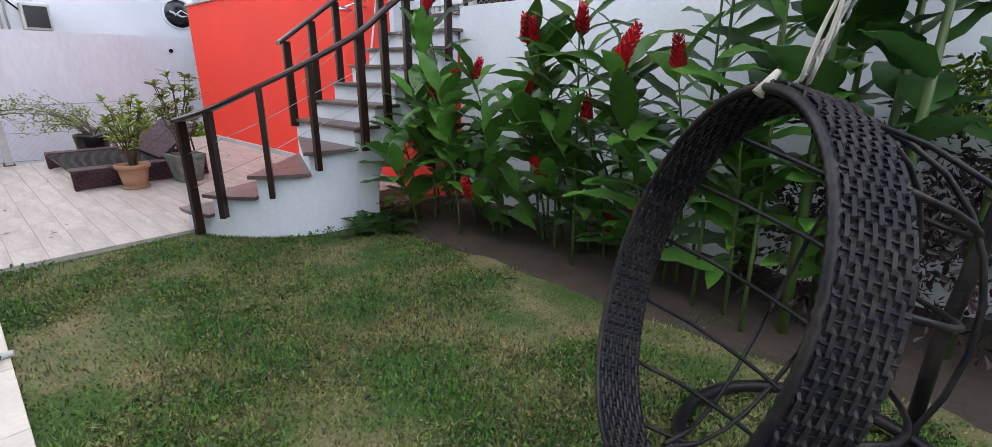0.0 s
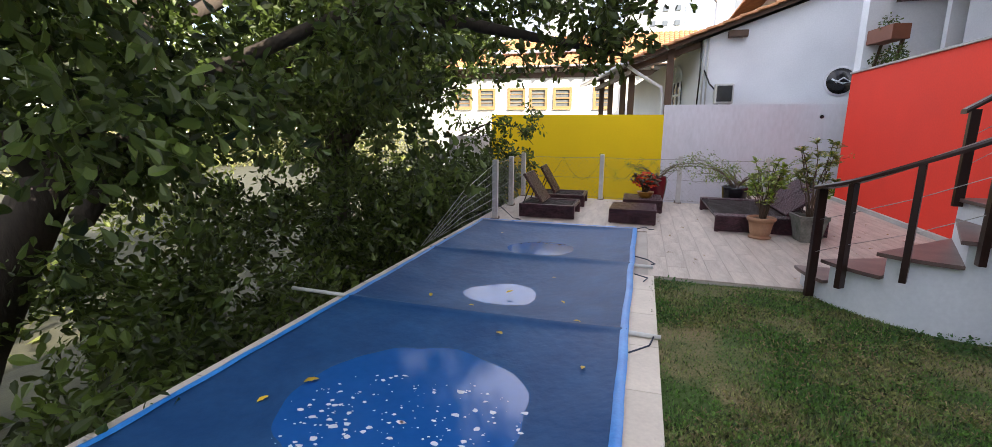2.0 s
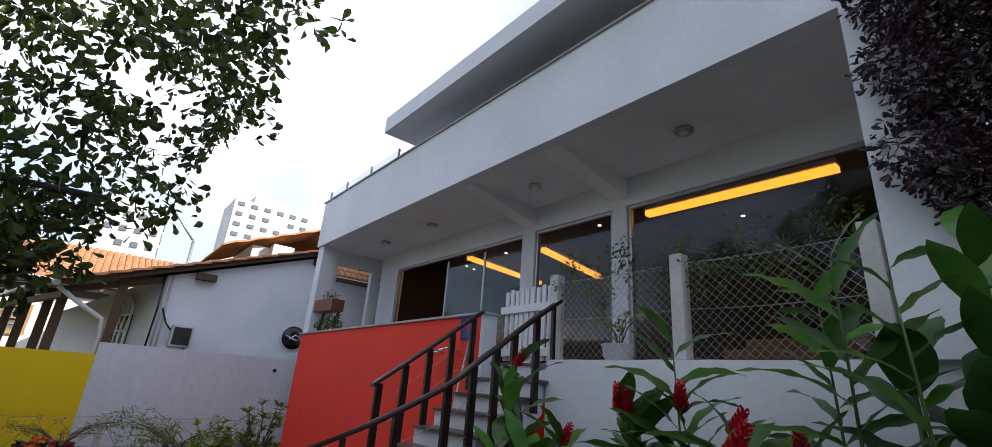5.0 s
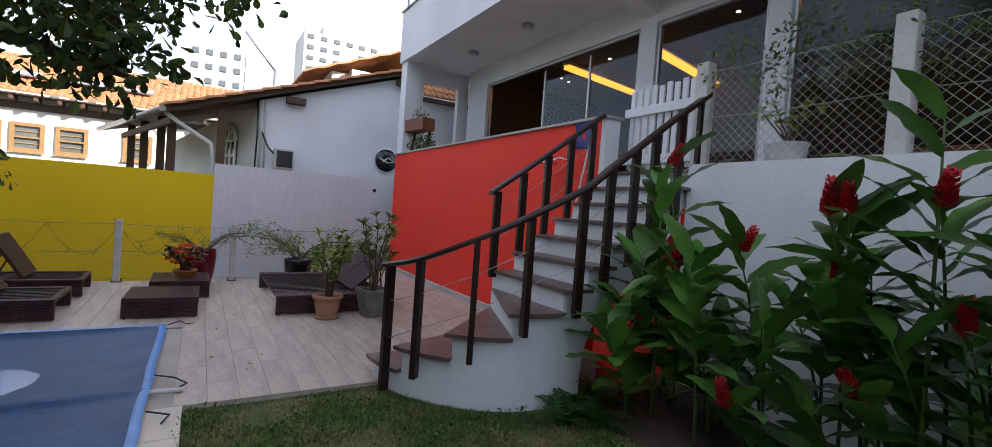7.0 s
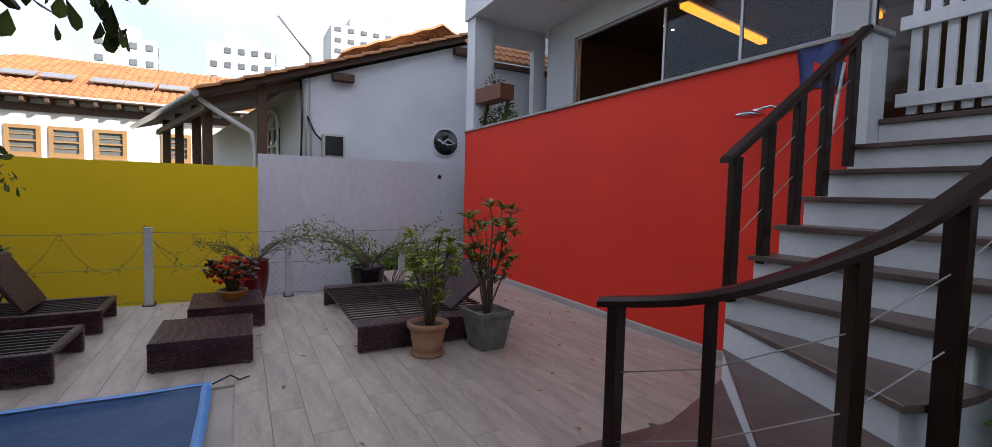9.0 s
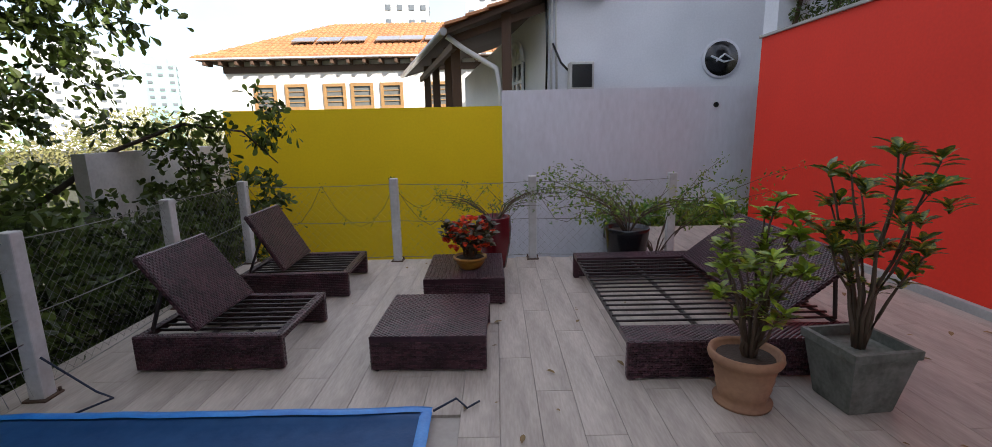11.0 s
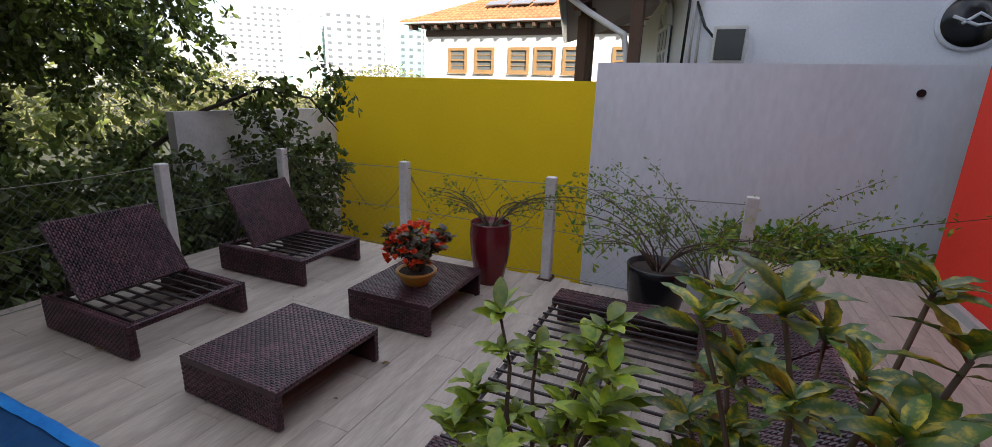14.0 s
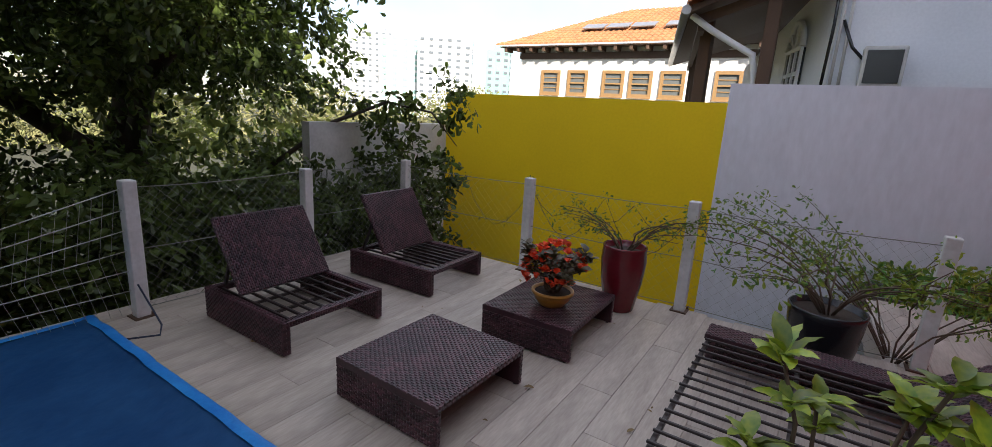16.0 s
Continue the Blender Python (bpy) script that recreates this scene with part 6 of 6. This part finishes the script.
for pts in limbs:
    bm = bm_new()
    add_tube(bm, pts, 0.1, 8, radii=[0.10 * (1 - 0.8 * i / (len(pts) - 1)) for i in range(len(pts))])
    part("limb", bm, M_BARK, tree)
rng = random.Random(91)
clumps = []
for pts in limbs:
    for i in range(1, len(pts)):
        for t in (0.35, 0.8):
            p = Vector(pts[i - 1]).lerp(Vector(pts[i]), t)
            for _ in range(3):
                clumps.append((tuple(p + Vector((rng.gauss(0, 0.4), rng.gauss(0, 0.4), rng.gauss(0.1, 0.3)))), rng.uniform(0.22, 0.5)))
for _ in range(52):
    clumps.append(((rng.uniform(-2.2, 2.6), rng.uniform(-3.6, 3.4), rng.uniform(3.3, 7.6)), rng.uniform(0.35, 0.75)))
for _ in range(46):
    clumps.append(((rng.uniform(1.8, 5.7), rng.uniform(0.4, 3.4), rng.uniform(4.9, 7.2)), rng.uniform(0.22, 0.5)))
for _ in range(75):
    clumps.append(((rng.uniform(-2.4, 2.0), rng.uniform(-5.5, 1.0), rng.uniform(7.0, 11.0)), rng.uniform(0.5, 0.95)))
part("crown", leaf_cloud("crown", clumps, M_TREELEAF, 88000, 0.100, (1, 1, 0.8), 92, 0.3, 0.60, 14), None, tree)
tagged(tree.children[-1], kind="stuff")

tree2 = thing("tree", "broad dark tree on the slope behind the side fence", "tree", pose(-6.6, 8.4, -2.4))
bm = bm_new()
add_tube(bm, [(0, 0, -0.3), (0.2, 0.1, 1.5), (0.1, 0.3, 3.4), (0.5, 0.2, 5.4)], 0.25, 10, radii=[0.36, 0.28, 0.22, 0.08])
part("trunk", bm, M_BARK, tree2)
clumps = []
l2 = [[(0.1, 0.3, 3.2), (1.0, 0.2, 4.1), (2.3, 0.4, 4.9), (3.2, 0.7, 5.4)], [(0.1, 0.2, 2.8), (0.4, -1.2, 4.0), (1.2, -2.4, 5.0)], [(0.2, 0.1, 3.4), (-0.8, 0.8, 4.6), (-1.4, 1.8, 5.6)]]
for pts in l2:
    bm = bm_new()
    add_tube(bm, pts, 0.1, 8, radii=[0.14, 0.10, 0.06, 0.03][:len(pts)])
    part("limb", bm, M_BARK, tree2)
    for i in range(1, len(pts)):
        for t in (0.3, 0.7, 1.0):
            p = Vector(pts[i - 1]).lerp(Vector(pts[i]), t)
            clumps.append((tuple(p + Vector((rng.gauss(0, 0.3), rng.gauss(0, 0.3), rng.gauss(0, 0.3)))), rng.uniform(0.4, 0.7)))
for _ in range(84):
    clumps.append(((rng.uniform(-2.2, 2.7), rng.uniform(-3.0, 2.4), rng.uniform(4.2, 7.9)), rng.uniform(0.4, 0.85)))
part("crown", leaf_cloud("crown", clumps, M_TREELEAF, 66000, 0.102, (1, 1, 0.8), 93, 0.3, 0.60, 14), None, tree2)
tagged(tree2.children[-1], kind="stuff")

# branch that hangs in front of the yellow wall
br = thing("tree_branch", "leafy branch reaching over the grey side wall", "branch")
bp = [(-4.9, 9.6, 0.6), (-4.3, 10.2, 1.25), (-3.7, 10.6, 1.55), (-3.1, 10.8, 1.45), (-2.75, 10.9, 1.05)]
bm = bm_new()
add_tube(bm, bp, 0.03, 6, radii=[0.04, 0.03, 0.022, 0.014, 0.006])
part("limb", bm, M_BARK, br)
cl = [((-4.2 + 0.13 * i + rng.gauss(0, 0.12), 10.3 + 0.06 * i + rng.gauss(0, 0.12), 1.35 + rng.gauss(0, 0.22)), 0.2) for i in range(12)] + [((-2.85, 10.9, 0.95 - 0.14 * i), 0.13) for i in range(5)]
part("foliage", leaf_cloud("branch_leaves", cl, M_TREELEAF, 950, 0.11, (1, 1, 1), 94, 0.3, 0.55, 5), None, br)
tagged(br.children[-1], kind="stuff")

# dense shrubs down the slope beside the pool and the fence
cl = []
for i in range(150):
    y = rng.uniform(-2.5, 11.5)
    x = rng.uniform(-6.2, -3.15)
    top = 0.05 + 0.55 * min(1, max(0, (y - 3.5) / 3.0)) - 0.10 * (x + 3.1)
    cl.append(((x, y, rng.uniform(-1.3, top)), rng.uniform(0.3, 0.55)))
for i in range(60):
    cl.append(((rng.uniform(-4.6, -3.15), rng.uniform(6.2, 11.0), rng.uniform(-0.8, 0.75)), rng.uniform(0.3, 0.5)))
for i in range(14):
    cl.append(((-3.25 - 0.1 * (i % 3), 5.2 + 0.42 * i, 0.15 + 0.12 * (i % 4)), 0.38))
tagged(part("hedge", leaf_cloud("hedge", cl, M_TREELEAF, 60000, 0.105, (1, 1, 0.9), 95, 0.1, 0.55, 12), None), "dense dark shrubs on the slope beside the pool", "shrubs", "", "stuff")
# understorey trees beyond, to close the view to the west
cl = [((rng.uniform(-22, -8), rng.uniform(-14, 14), rng.uniform(-3, 6.0)), rng.uniform(0.8, 1.7)) for _ in range(72)]
tagged(part("woodland", leaf_cloud("woodland", cl, material("woodland_leaf", (0.11, 0.15, 0.03), 0.5, (0.22, 0.22, 0.05), 0.3, 3, 0, island=0.4, trans=0.35), 24000, 0.26, (1, 1, 0.9), 96, 0.2, 0.5), None), "lighter woodland further down the slope", "woodland", "", "stuff")

# ---- grass ----
rs = np.random.default_rng(11)
n = 190000
gxy = np.stack([rs.uniform(-0.17, 2.75, n), rs.uniform(-2.0, 4.8, n)], 1)
keep = ~((np.hypot(gxy[:, 0] - CX, gxy[:, 1] - CY) < 1.1) & (gxy[:, 1] < CY)) & (gxy[:, 0] < 2.5 + 0.25 * np.sin(gxy[:, 1] * 2.3))
dens = np.array([noise.noise((float(x) * 1.3, float(y) * 1.3, 0.5)) for x, y in gxy])
keep &= rs.random(n) < np.clip(0.75 + 1.1 * dens, 0.12, 1)
gxy, dens = gxy[keep], dens[keep]
n = len(gxy)
az = rs.uniform(0, 2 * np.pi, n)
hgt = rs.uniform(0.008, 0.032, n) * (1 + 0.6 * dens)
lean = rs.uniform(0.2, 1.4, n) * hgt
wd_ = 0.005
zb = -0.032 + 0.02 * np.array([noise.noise((float(x) * 1.3, float(y) * 1.3, 0.0)) for x, y in gxy])
bx, by = np.cos(az), np.sin(az)
P0 = np.stack([gxy[:, 0] - by * wd_, gxy[:, 1] + bx * wd_, zb], 1)
P1 = np.stack([gxy[:, 0] + by * wd_, gxy[:, 1] - bx * wd_, zb], 1)
P2 = np.stack([gxy[:, 0] + bx * lean, gxy[:, 1] + by * lean, zb + hgt], 1)
me = bpy.data.meshes.new("grass")
me.from_pydata(np.stack([P0, P1, P2], 1).reshape(-1, 3).tolist(), [], np.arange(3 * n).reshape(-1, 3).tolist())
me.materials.append(M_GRASS)
tagged(part("grass", me, None), "short patchy lawn grass", "grass", "", "stuff")
rl = np.random.default_rng(12)
lc = [((float(x), float(y), -0.02), 0.07) for x, y in zip(rl.uniform(-0.1, 2.4, 900), rl.uniform(-1.0, 4.7, 900)) if math.hypot(x - CX, y - CY) > 1.3 and noise.noise((x * 1.3, y * 1.3, 0.5)) > -0.12]
tagged(part("lawn_clover", leaf_cloud("lawn_clover", lc, M_GRASS, 26000, 0.022, (1.4, 1.4, 0.25), 98, 0.0, 0.7), None), "tiny broad leaves matted in the lawn", "grass", "", "stuff")
tagged(part("lawn_thatch", leaf_cloud("lawn_thatch", lc, M_THATCH, 15000, 0.026, (1.6, 1.6, 0.22), 99, 0.0, 0.25), None), "dry straw-coloured thatch between the grass", "grass", "", "stuff")
tagged(part("weeds", leaf_cloud("weeds", [((-0.02, 4.55, 0.01), 0.09), ((0.12, 4.6, 0.0), 0.07), ((1.25, 0.55, 0.02), 0.1), ((0.75, 2.1, 0.0), 0.06), ((1.6, 3.85, 0.0), 0.1), ((1.9, 3.82, 0.0), 0.1)], M_FERN, 420, 0.035, (1.3, 1.3, 0.4), 97), None), "small weeds at the lawn's edge", "weeds", "", "stuff")

# ---- pool edge stones and deck planks ----
edge = tagged(new("pool_edge"), "pale stone edging round the pool", "coping", "", "structure")


def slab_mesh(name, w, l, h, mat, cache={}):
    key = (name, round(w, 3), round(l, 3), h)
    if key not in cache:
        bm = bm_new()
        e = 0.0015
        lo = [bm.verts.new((x, y, -h)) for x, y in ((0, 0), (w, 0), (w, l), (0, l))]
        mi = [bm.verts.new((x, y, -e)) for x, y in ((0, 0), (w, 0), (w, l), (0, l))]
        hi = [bm.verts.new((x, y, 0)) for x, y in ((e, e), (w - e, e), (w - e, l - e), (e, l - e))]
        for A_, B_ in ((lo, mi), (mi, hi)):
            for i in range(4):
                bm.faces.new((A_[i], A_[(i + 1) % 4], B_[(i + 1) % 4], B_[i]))
        bm.faces.new(hi)
        cache[key] = mesh_of(name, bm, mat)
    return cache[key]


for i in range(16):
    y = -3.0 + 0.61 * i
    l = 0.605
    if y + l <= 4.83 + 0.6:
        part("coping_stone", slab_mesh("coping_stone", 0.262, min(l, 4.795 - y) if y + l > 4.795 else l, 0.03, M_STONE), None, edge, "", pose(-0.40, y, 0.0)) if y < 4.7 else None
for i in range(17):
    y = -3.0 + 0.61 * i
    part("coping_stone", slab_mesh("coping_stone", 0.155, 0.605 if i < 16 else 0.25, 0.03, M_STONE), None, edge, "", pose(-2.815, y, 0.0))

floor = bpy.data.objects["floor"]
PW, PL, GAP = 0.1995, 1.195, 0.0018
col = 0
x = DECK_X0
while x < DECK_X1 - 0.05:
    w = min(PW, DECK_X1 - x)
    y_lo = 6.98 if x + w / 2 < -0.372 else 4.80
    y_hi = DECK_Y1 if x < 1.74 else 11.55
    if x < -0.372 < x + w:
        y_lo = 6.98
    y = y_lo - (col % 3) * 0.4
    while y < y_hi - 0.02:
        a, b = max(y, y_lo), min(y + PL, y_hi)
        if b - a > 0.04:
            part("plank", slab_mesh("plank", w, b - a, 0.016, M_DECK), None, floor, "", pose(x, a, 0.0))
        y += PL + GAP
    x += PW + GAP
    col += 1
